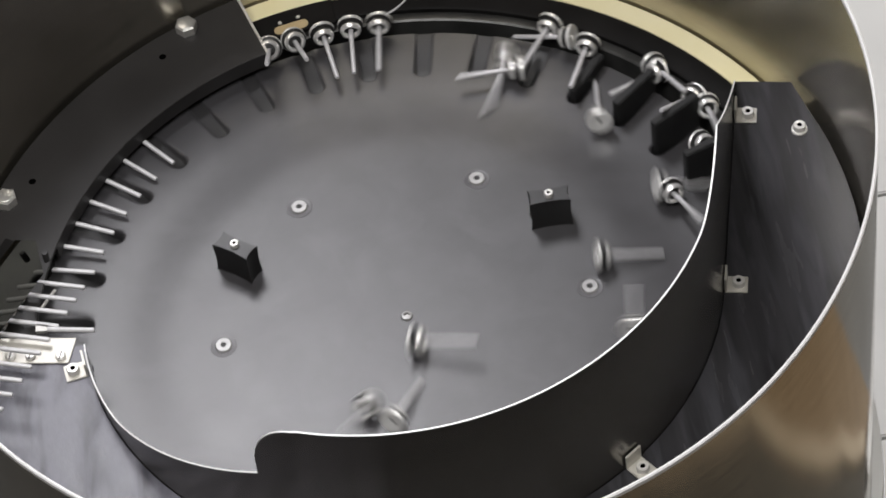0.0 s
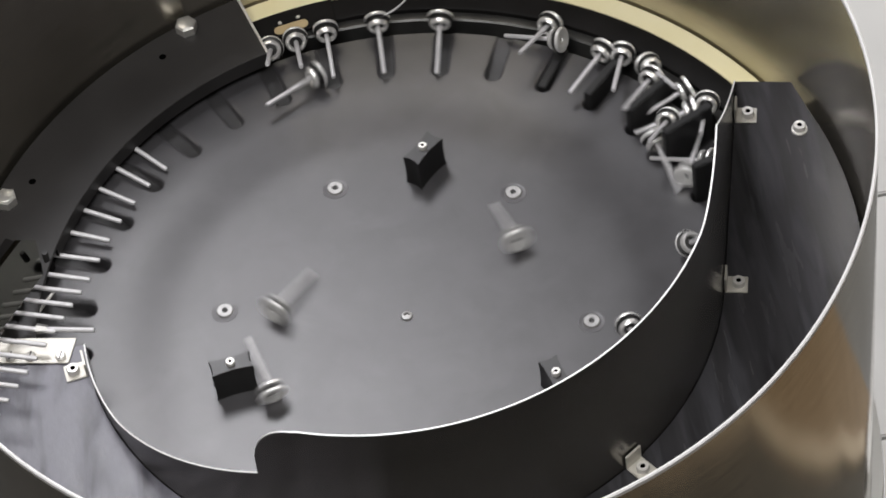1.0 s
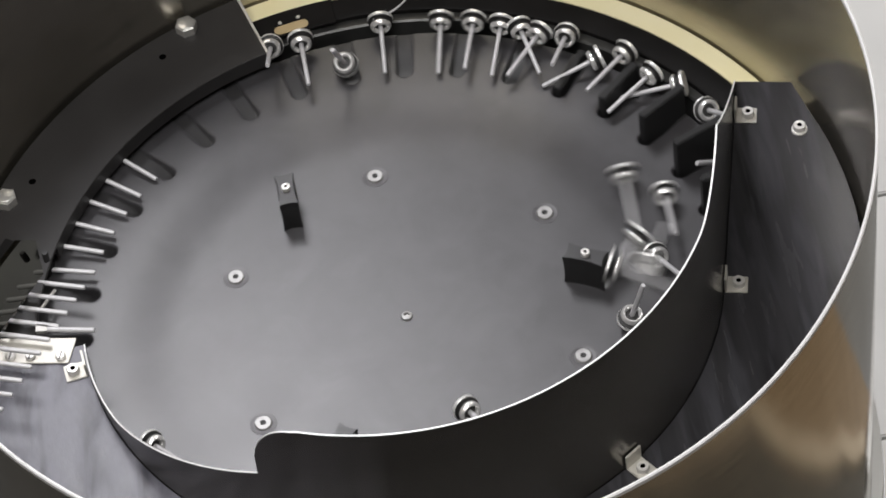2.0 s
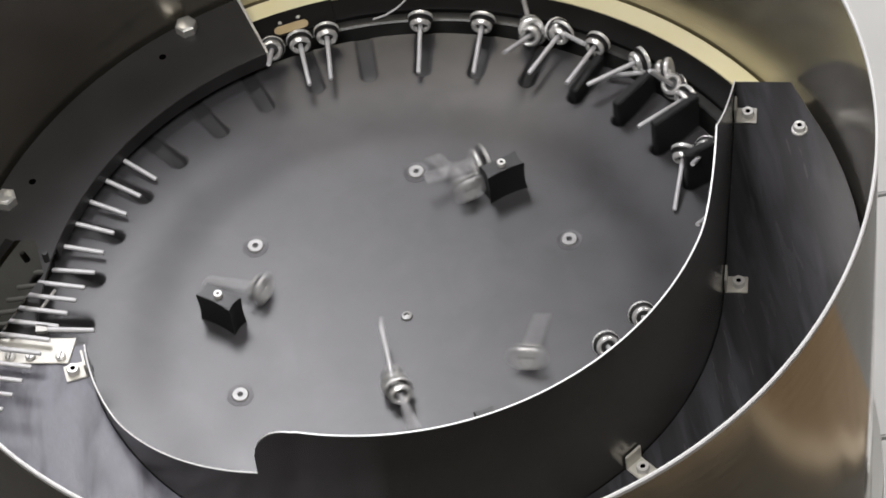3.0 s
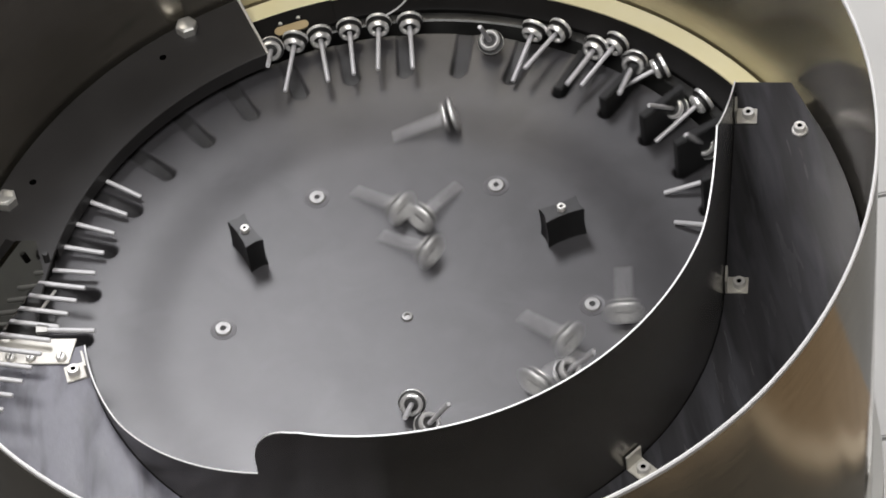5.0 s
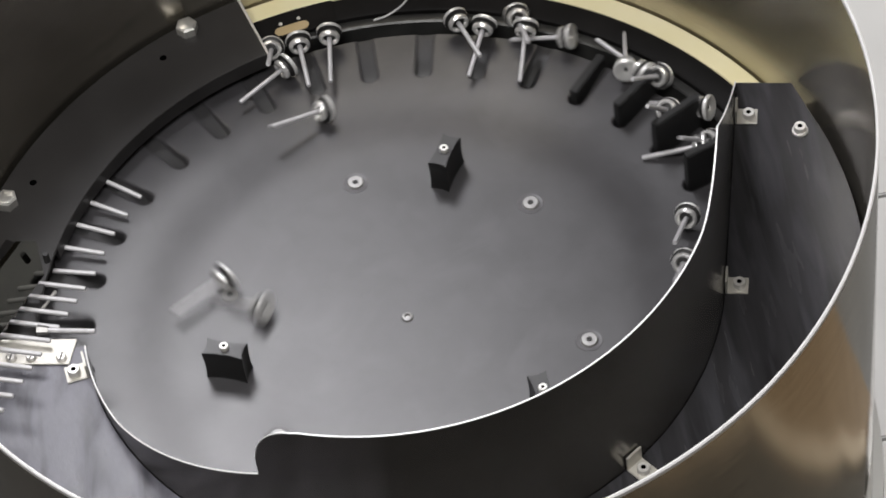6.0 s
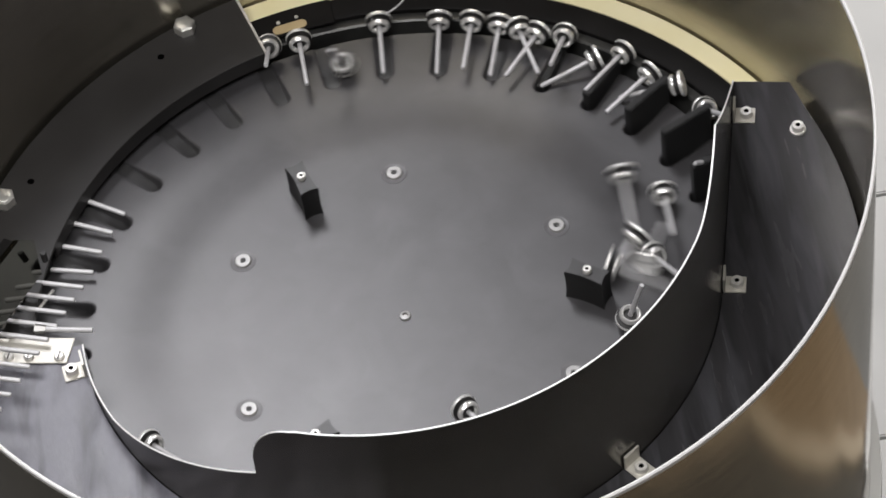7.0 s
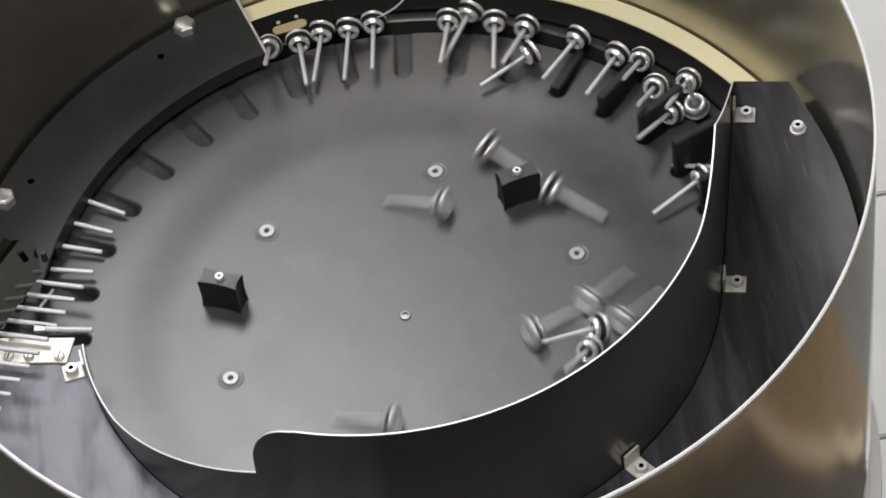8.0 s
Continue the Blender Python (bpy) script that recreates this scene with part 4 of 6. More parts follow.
    walk(pins[7], path([(0, 2.041, 51.6, 0.100, -115, 4), (0.2, 2.020, 60.6, 0.100, -108, -11), (0.5, 2.022, 71.1, 0.100, -113, -9), (0.7, 1.747, 75.1, 0.085, -151, -14), (1, 2.020, 56.7, 0.100, 149, -14), (1.2, 2.042, 58.6, 0.100, -121, -6), (1.5, 1.994, 67.7, 0.100, -122, -14), (2, 2.037, 66.4, 0.100, -109, -11), (2.2, 2.025, 75.5, 0.100, -100, -2), (2.433, 1.620, 75.0, 0.085, 174, -14), (2.5, 1.315, 74.8, 0.085, 166, -14), (2.567, 0.982, 74.4, 0.085, 158, -14), (2.7, 1.902, 41.4, 0.085, -112, -14), (3, 2.072, 50.4, 0.100, -129, 3), (3.2, 2.042, 52.5, 0.100, -122, -9), (3.5, 2.105, 61.7, 0.100, -133, 15), (3.7, 2.036, 69.4, 0.100, -110, 1), (4, 2.031, 84.0, 0.100, -97, -0), (4.2, 2.015, 85.0, 0.100, -98, 6), (4.5, 2.027, 85.8, 0.100, -97, -2), (5, 2.027, 86.5, 0.100, -98, 1), (5.2, 2.025, 94.8, 0.100, -91, 1), (5.5, 2.049, 95.5, 0.100, -106, -8), (5.633, 0.942, 123.4, 0.085, 167, -14), (5.7, 0.796, 143.3, 0.085, 159, -14), (5.767, 0.776, 167.7, 0.085, 151, -14), (5.933, 1.321, 148.4, 0.085, -141, 0), (6, 1.036, 156.9, 0.085, -149, 0), (6.067, 0.791, 171.2, 0.085, -157, 0), (6.133, 1.152, -171.0, 0.085, 117, -11), (6.2, 0.865, 179.3, 0.085, 125, -11), (6.267, 0.624, 161.2, 0.085, 133, -11), (6.433, 0.266, 149.1, 0.085, 113, -14), (6.5, 0.314, 79.5, 0.085, 121, -14), (6.567, 0.591, 54.5, 0.085, 129, -14), (6.633, 0.593, 117.0, 0.085, 65, 2), (6.7, 0.433, 83.5, 0.085, 73, 2), (6.767, 0.495, 42.0, 0.085, 81, 2), (7, 0.779, -72.7, 0.085, -64, 17), (7.133, 0.993, 39.1, 0.085, -21, -14), (7.2, 0.760, 23.3, 0.085, -13, -14), (7.267, 0.626, -2.3, 0.085, -5, -14), (7.5, 0.674, -97.7, 0.085, -109, 43), (7.7, 1.380, -118.0, 0.085, 0, -12), (7.933, 1.073, -106.6, 0.085, 148, -14), (8, 0.744, -103.4, 0.085, 156, -14)]))
    walk(pins[8], path([(0, 2.084, 39.3, 0.100, -150, 12), (0.2, 2.097, 42.4, 0.100, 128, -12), (0.5, 2.054, 51.9, 0.100, -114, 22), (0.7, 2.048, 61.3, 0.100, -119, -14), (1, 2.033, 76.4, 0.100, -103, -14), (1.2, 2.040, 85.8, 0.100, -95, -10), (1.5, 2.046, 95.6, 0.100, -89, -2), (2, 1.801, 93.3, 0.085, -110, 62), (2.133, 1.620, 73.0, 0.085, -40, 1), (2.2, 1.401, 76.5, 0.085, -32, 1), (2.267, 1.091, 82.1, 0.085, -24, 1), (2.433, 1.056, 67.3, 0.085, 147, -14), (2.5, 0.747, 75.5, 0.085, 139, -14), (2.567, 0.474, 94.0, 0.085, 131, -14), (2.633, 1.234, 85.7, 0.085, 49, -3), (2.7, 1.111, 70.5, 0.085, 57, -3), (2.767, 1.080, 53.1, 0.085, 65, -3), (3, 0.470, -106.1, 0.085, 93, 13), (3.2, 1.432, -90.6, 0.085, 154, -12), (3.5, 1.432, -90.6, 0.085, 154, -12), (3.7, 1.452, -100.1, 0.085, 179, -12), (3.933, 0.698, -111.9, 0.085, 86, -14), (4, 0.629, -83.4, 0.085, 94, -14), (4.067, 0.726, -56.1, 0.085, 102, -14), (4.133, 0.266, -20.2, 0.085, -3, -14), (4.2, 0.509, -56.4, 0.085, 5, -14), (4.267, 0.818, -67.5, 0.085, 13, -14), (4.5, 1.452, -100.1, 0.085, 179, -12), (5, 0.776, -88.8, 0.085, -42, 62), (5.2, 1.452, -100.1, 0.085, 179, -12), (5.5, 1.432, -90.6, 0.085, 154, -12), (5.7, 1.452, -100.1, 0.085, 179, -12), (6, 1.452, -100.1, 0.085, 179, -12), (6.2, 1.516, -104.3, 0.085, 77, -12), (6.5, 1.516, -104.3, 0.085, 77, -12), (6.7, 1.380, -118.0, 0.085, 0, -12), (7, 1.536, -113.8, 0.085, 102, -12), (7.2, 1.516, -104.3, 0.085, 77, -12), (7.5, 1.516, -104.3, 0.085, 77, -12), (7.7, 1.516, -104.3, 0.085, 77, -12), (8, 1.516, -104.3, 0.085, 77, -12)]))
    walk(pins[9], path([(0, 2.117, 40.0, 0.100, -69, 17), (0.2, 2.058, 48.6, 0.100, -116, 13), (0.5, 2.050, 62.1, 0.100, -112, -2), (0.7, 2.043, 71.3, 0.100, -109, -14), (1, 2.045, 86.6, 0.100, -92, -11), (1.2, 2.047, 90.5, 0.100, -93, -3), (1.5, 2.041, 90.8, 0.100, -93, -1), (2, 2.042, 86.1, 0.100, -94, -10), (2.2, 2.047, 94.9, 0.100, -95, -2), (2.5, 2.026, 96.2, 0.100, -89, -1), (2.633, 1.620, 109.6, 0.085, -143, 1), (2.7, 1.599, 107.6, 0.085, -151, 1), (2.767, 1.275, 104.6, 0.085, -159, 1), (2.933, 0.844, 135.6, 0.085, 159, -10), (3, 0.821, 158.7, 0.085, 151, -10), (3.067, 0.927, 179.6, 0.085, 143, -10), (3.133, 0.511, -119.4, 0.085, 143, -13), (3.2, 0.177, -120.8, 0.085, 151, -13), (3.267, 0.157, 63.8, 0.085, 159, -13), (3.433, 1.052, 19.8, 0.085, -33, -4), (3.5, 1.354, 26.6, 0.085, -41, -4), (3.567, 1.620, 30.9, 0.085, -49, -4), (3.7, 1.462, -7.8, 0.085, -144, 45), (4, 1.973, 18.2, 0.085, 153, -14), (4.2, 1.889, 21.3, 0.085, -66, 35), (4.5, 2.109, 32.2, 0.100, -132, 12), (5, 1.972, 32.3, 0.085, -136, 48), (5.2, 2.089, 31.9, 0.100, -178, -14), (5.5, 1.998, 37.1, 0.100, -117, 32), (5.633, 1.620, 35.0, 0.085, -54, -14), (5.7, 1.600, 33.2, 0.085, -46, -14), (5.767, 1.273, 30.5, 0.085, -38, -14), (6, 1.915, 23.4, 0.085, 171, -14), (6.2, 1.907, 32.1, 0.085, -134, 51), (6.5, 2.078, 35.6, 0.100, -159, 10), (6.7, 2.085, 40.9, 0.100, 180, -14), (7, 1.988, 49.2, 0.085, -169, -14), (7.2, 2.078, 55.1, 0.100, -154, -14), (7.5, 2.077, 57.3, 0.100, -133, 3), (7.7, 2.060, 60.0, 0.100, -109, 12), (8, 2.107, 71.7, 0.100, -126, -11)]))
    walk(pins[10], path([(0, 2.089, 31.6, 0.100, -136, 31), (0.2, 2.071, 40.4, 0.100, -99, 8), (0.4333, 1.620, 42.3, 0.085, -34, -14), (0.5, 1.689, 38.1, 0.085, -26, -14), (0.5667, 1.398, 32.0, 0.085, -18, -14), (0.7, 1.867, 34.8, 0.085, -161, 19), (1, 2.077, 45.7, 0.100, -108, 13), (1.2, 2.076, 49.6, 0.100, -112, 12), (1.5, 2.095, 61.1, 0.100, -96, 24), (2, 2.033, 76.3, 0.100, -102, -14), (2.2, 2.040, 85.8, 0.100, -94, -5), (2.5, 2.027, 86.5, 0.100, -98, 1), (2.7, 2.025, 94.8, 0.100, -91, 1), (3, 2.030, 95.0, 0.100, -93, -1), (3.2, 2.023, 95.0, 0.100, -92, 3), (3.5, 2.033, 94.7, 0.100, -90, 1), (3.633, 1.152, 121.5, 0.085, 165, -14), (3.7, 0.998, 137.4, 0.085, 157, -14), (3.767, 0.943, 156.9, 0.085, 149, -14), (3.933, 1.288, 117.9, 0.085, 165, -4), (4, 1.107, 131.4, 0.085, 157, -4), (4.067, 1.008, 148.7, 0.085, 149, -4), (4.133, 0.580, 139.8, 0.085, -11, -14), (4.2, 0.461, 174.9, 0.085, -3, -14), (4.267, 0.557, -148.4, 0.085, 5, -14), (4.5, 1.492, -167.8, 0.085, -109, 70), (4.933, 0.498, 111.8, 0.085, 126, -14), (5, 0.695, 85.5, 0.085, 134, -14), (5.067, 0.970, 72.3, 0.085, 142, -14), (5.133, 0.895, 90.2, 0.085, 119, -3), (5.2, 1.127, 76.6, 0.085, 127, -3), (5.267, 1.401, 67.9, 0.085, 135, -3), (5.433, 1.549, 40.1, 0.085, -58, -14), (5.5, 1.215, 40.2, 0.085, -50, -14), (5.567, 0.882, 40.3, 0.085, -42, -14), (5.633, 1.447, 43.0, 0.085, -41, 5), (5.7, 1.127, 38.8, 0.085, -33, 5), (5.767, 0.817, 31.4, 0.085, -25, 5), (6, 1.420, -59.0, 0.085, 50, -12), (6.2, 1.414, 11.7, 0.085, -88, 78), (6.433, 1.594, 25.1, 0.085, -37, -14), (6.5, 1.337, 16.7, 0.085, -29, -14), (6.567, 1.121, 4.8, 0.085, -21, -14), (6.7, 1.652, 13.0, 0.085, -96, 18), (6.933, 1.260, 21.4, 0.085, -83, 11), (7, 1.573, 16.7, 0.085, -91, 11), (7.067, 1.620, 13.6, 0.085, -99, 11), (7.2, 2.075, 30.4, 0.100, -156, -14), (7.5, 1.972, 32.3, 0.085, -136, 48), (7.7, 2.089, 31.9, 0.100, -178, -14), (8, 1.998, 37.1, 0.100, -117, 32)]))
    walk(pins[11], path([(0, 2.102, 28.5, 0.100, -87, 24), (0.2, 2.114, 37.9, 0.100, 162, -14), (0.5, 1.968, 37.0, 0.085, 175, -14), (0.7, 2.113, 44.8, 0.100, -114, 26), (1, 2.104, 59.1, 0.100, -128, 16), (1.2, 2.027, 63.6, 0.100, -129, -8), (1.433, 1.340, 30.8, 0.085, -102, 3), (1.5, 1.082, 40.9, 0.085, -94, 3), (1.567, 0.877, 56.4, 0.085, -86, 3), (2, 0.779, -72.7, 0.085, -64, 17), (2.133, 0.993, 39.1, 0.085, -21, -14), (2.2, 0.760, 23.3, 0.085, -13, -14), (2.267, 0.626, -2.3, 0.085, -5, -14), (2.5, 0.674, -97.7, 0.085, -109, 43), (2.7, 1.380, -118.0, 0.085, 0, -12), (3, 1.380, -118.0, 0.085, 0, -12), (3.2, 1.380, -118.0, 0.085, 0, -12), (3.5, 1.380, -118.0, 0.085, 0, -12), (3.7, 1.380, -118.0, 0.085, 0, -12), (4, 1.362, -145.4, 0.085, -30, 19), (4.133, 0.387, -70.8, 0.085, 174, -6), (4.2, 0.691, -86.1, 0.085, 166, -6), (4.267, 1.013, -92.0, 0.085, 158, -6), (4.5, 1.380, -118.0, 0.085, 0, -12), (5, 0.635, -95.0, 0.085, -101, 43), (5.2, 1.380, -118.0, 0.085, 0, -12), (5.433, 0.425, -132.7, 0.085, 197, -14), (5.5, 0.685, -110.4, 0.085, 189, -14), (5.567, 0.990, -101.0, 0.085, 181, -14), (5.7, 1.380, -118.0, 0.085, 0, -12), (6, 1.380, -118.0, 0.085, 0, -12), (6.133, 1.531, -175.5, 0.085, -105, 1), (6.2, 1.243, -168.5, 0.085, -113, 1), (6.267, 0.984, -157.6, 0.085, -121, 1), (6.433, 0.742, -135.5, 0.085, 127, 2), (6.5, 0.409, -136.3, 0.085, 135, 2), (6.567, 0.076, -144.4, 0.085, 143, 2), (6.633, 0.279, 141.4, 0.085, -145, 10), (6.7, 0.140, -118.6, 0.085, -153, 10), (6.767, 0.428, -78.6, 0.085, -161, 10), (7, 1.452, -100.1, 0.085, 179, -12), (7.2, 1.568, -76.9, 0.085, 231, -12), (7.5, 1.568, -76.9, 0.085, 231, -12), (7.7, 1.568, -76.9, 0.085, 231, -12), (8, 1.484, -63.2, 0.085, 308, -12)]))
    walk(pins[12], path([(0, 1.647, 40.8, 0.085, 84, -14), (0.0667, 1.620, 33.4, 0.085, 92, -14), (0.2, 1.750, 32.1, 0.085, -104, -14), (0.5, 1.613, 32.9, 0.085, -109, 25), (0.7, 1.759, 14.8, 0.085, -92, 27), (1, 2.111, 29.0, 0.100, -106, 22), (1.2, 2.024, 28.9, 0.100, -134, 37), (1.5, 2.026, 42.8, 0.100, -158, -14), (2, 2.058, 55.6, 0.100, -112, 20), (2.2, 1.937, 60.5, 0.085, -84, 31), (2.5, 2.034, 61.0, 0.100, -121, -12), (2.7, 1.998, 67.5, 0.100, -113, -8), (3, 2.033, 69.5, 0.100, -108, -9), (3.2, 2.033, 79.1, 0.100, -100, -9), (3.5, 2.037, 89.6, 0.100, -94, -2), (3.7, 2.041, 91.0, 0.100, -90, -11), (4, 2.040, 89.7, 0.100, -96, -1), (4.2, 2.047, 90.0, 0.100, -95, -2), (4.5, 2.031, 90.6, 0.100, -90, 0), (5, 2.032, 91.3, 0.100, -93, -1), (5.2, 2.040, 89.8, 0.100, -93, -4), (5.5, 2.030, 91.1, 0.100, -103, -11), (5.7, 2.037, 90.3, 0.100, -96, -2), (6, 1.906, 103.7, 0.085, -147, -4), (6.2, 2.009, 82.8, 0.100, -97, -6), (6.5, 1.167, 85.3, 0.085, -113, 65), (6.633, 1.620, 64.8, 0.085, -142, -14), (6.7, 1.521, 54.4, 0.085, -150, -14), (6.767, 1.416, 42.1, 0.085, -158, -14), (6.933, 1.168, 33.2, 0.085, -82, -14), (7, 1.458, 26.0, 0.085, -90, -14), (7.067, 1.620, 21.2, 0.085, -98, -14), (7.2, 1.850, 58.9, 0.085, -153, 5), (7.433, 0.833, 89.1, 0.085, 31, -14), (7.5, 0.615, 68.8, 0.085, 39, -14), (7.567, 0.535, 36.0, 0.085, 47, -14), (7.7, 1.771, 13.8, 0.085, 136, -14), (8, 1.967, 16.4, 0.085, 151, -14)]))
    walk(pins[13], path([(0, 1.794, 63.7, 0.085, -116, -14), (0.1333, 0.938, 60.0, 0.085, 82, -14), (0.2, 1.144, 45.4, 0.085, 90, -14), (0.2667, 1.400, 35.7, 0.085, 98, -14), (0.4333, 1.214, 45.8, 0.085, -14, -14), (0.5, 0.975, 33.6, 0.085, -6, -14), (0.5667, 0.805, 14.9, 0.085, 2, -14), (0.6333, 1.005, 48.1, 0.085, -155, -14), (0.7, 0.877, 29.3, 0.085, -163, -14), (0.7667, 0.867, 7.2, 0.085, -171, -14), (1, 1.738, 28.9, 0.085, -76, -14), (1.2, 1.752, 40.3, 0.085, 95, -12), (1.433, 1.115, 55.3, 0.085, 39, -4), (1.5, 1.114, 38.1, 0.085, 47, -4), (1.567, 1.209, 22.2, 0.085, 55, -4), (1.933, 1.168, 33.2, 0.085, -82, -14), (2, 1.458, 26.0, 0.085, -90, -14), (2.067, 1.620, 21.2, 0.085, -98, -14), (2.2, 1.850, 58.9, 0.085, -153, 5), (2.433, 0.833, 89.1, 0.085, 31, -14), (2.5, 0.615, 68.8, 0.085, 39, -14), (2.567, 0.535, 36.0, 0.085, 47, -14), (2.7, 1.771, 13.8, 0.085, 136, -14), (3, 1.799, 23.1, 0.085, -110, -14), (3.2, 1.887, 22.9, 0.085, 155, -14), (3.5, 1.954, 35.4, 0.085, -158, -1), (3.7, 1.854, 44.7, 0.085, -154, -14), (4, 2.053, 38.6, 0.100, 92, -14), (4.2, 2.055, 45.4, 0.100, -122, 12), (4.5, 2.066, 47.7, 0.100, -147, -3), (5, 2.125, 47.9, 0.100, -135, -4), (5.2, 2.039, 52.1, 0.100, -112, 1), (5.5, 2.045, 62.1, 0.100, -121, 10), (5.7, 2.050, 62.1, 0.100, -112, -2), (6, 2.016, 69.3, 0.100, -114, -9), (6.2, 1.775, 63.4, 0.085, 143, -14), (6.5, 2.045, 46.2, 0.100, -135, 1), (6.7, 2.047, 51.4, 0.100, -122, 6), (7, 2.032, 63.1, 0.100, -80, -5), (7.2, 2.024, 68.7, 0.100, -123, -1), (7.5, 2.018, 81.4, 0.100, -95, -0), (7.7, 2.020, 84.8, 0.100, -95, 2), (8, 2.043, 87.0, 0.100, -99, -2)]))
    walk(pins[14], path([(0, 1.753, 61.2, 0.085, 178, -0), (0.2, 1.833, 32.6, 0.085, 0, -14), (0.4333, 1.620, 38.0, 0.085, 158, -14), (0.5, 1.652, 33.6, 0.085, 150, -14), (0.5667, 1.363, 27.2, 0.085, 142, -14), (0.7, 1.997, 24.3, 0.100, -168, -14), (1, 2.090, 33.5, 0.100, -163, -14), (1.2, 1.882, 39.2, 0.085, 27, -14), (1.5, 1.832, 32.3, 0.085, -107, -14), (2, 2.098, 35.0, 0.100, 172, -14), (2.2, 2.088, 37.9, 0.100, -142, -2), (2.5, 2.061, 43.2, 0.100, -114, 19), (2.7, 2.063, 49.4, 0.100, -126, -6), (3, 2.065, 56.7, 0.100, -131, -0), (3.2, 1.998, 60.0, 0.100, -118, 9), (3.5, 2.022, 65.1, 0.100, -113, -8), (3.633, 1.620, 81.2, 0.085, -136, -14), (3.7, 1.621, 73.0, 0.085, -144, -14), (3.767, 1.444, 62.4, 0.085, -152, -14), (3.933, 1.568, 64.3, 0.085, 52, -14), (4, 1.579, 52.1, 0.085, 60, -14), (4.067, 1.620, 40.6, 0.085, 68, -14), (4.2, 1.786, 27.7, 0.085, 136, -14), (4.5, 1.999, 22.8, 0.100, -126, 31), (5, 2.061, 43.2, 0.100, -114, 19), (5.2, 2.063, 49.4, 0.100, -126, -6), (5.5, 2.070, 53.5, 0.100, -135, -4), (5.7, 1.600, 41.0, 0.085, -108, 25), (6, 1.936, 33.0, 0.085, -128, 51), (6.2, 2.108, 39.4, 0.100, -163, 13), (6.5, 2.081, 41.5, 0.100, -120, 41), (6.7, 2.077, 47.2, 0.100, -135, 8), (7, 2.027, 59.9, 0.100, -132, -5), (7.2, 2.010, 64.1, 0.100, -160, -14), (7.5, 1.930, 67.6, 0.085, -111, 62), (7.7, 1.810, 61.5, 0.085, -156, -14), (8, 1.881, 59.8, 0.085, -156, -8)]))
    walk(pins[15], path([(0, 1.933, 23.2, 0.085, -64, 31), (0.2, 1.943, 25.2, 0.085, -155, 16), (0.5, 2.123, 35.0, 0.100, -154, -14), (0.7, 2.072, 34.9, 0.100, -157, -14), (1, 2.043, 48.8, 0.100, -133, -3), (1.2, 2.083, 54.8, 0.100, -129, 15), (1.5, 2.053, 64.3, 0.100, -118, -11), (2, 2.032, 63.1, 0.100, -80, -5), (2.2, 2.024, 68.7, 0.100, -123, -1), (2.5, 2.018, 81.4, 0.100, -95, -0), (2.7, 2.020, 84.8, 0.100, -95, 2), (3, 2.027, 79.6, 0.100, -101, -11), (3.2, 2.039, 89.8, 0.100, -89, -5), (3.5, 2.065, 104.1, 0.100, -95, 32), (3.7, 2.046, 95.8, 0.100, -89, -2), (4, 2.035, 94.6, 0.100, -88, 5), (4.2, 2.035, 95.1, 0.100, -86, 2), (4.5, 1.821, 104.9, 0.085, -153, 3), (4.933, 1.620, 76.0, 0.085, 191, -14), (5, 1.347, 71.9, 0.085, 183, -14), (5.067, 1.042, 65.4, 0.085, 175, -14), (5.2, 1.902, 41.4, 0.085, -112, -14), (5.5, 2.062, 46.2, 0.100, -130, 1), (5.633, 1.620, 37.1, 0.085, 131, -14), (5.7, 1.600, 38.0, 0.085, 123, -14), (5.767, 1.268, 39.3, 0.085, 115, -14), (6, 1.971, 23.4, 0.085, -141, 47), (6.2, 2.124, 28.3, 0.100, -84, 32), (6.5, 2.096, 31.8, 0.100, -128, 27), (6.7, 2.075, 36.6, 0.100, -150, 8), (7, 2.092, 45.7, 0.100, -138, 0), (7.2, 2.043, 48.8, 0.100, -130, -6), (7.5, 2.044, 50.3, 0.100, -127, 8), (7.7, 2.112, 57.2, 0.100, -127, -0), (8, 2.049, 67.3, 0.100, -100, -3)]))
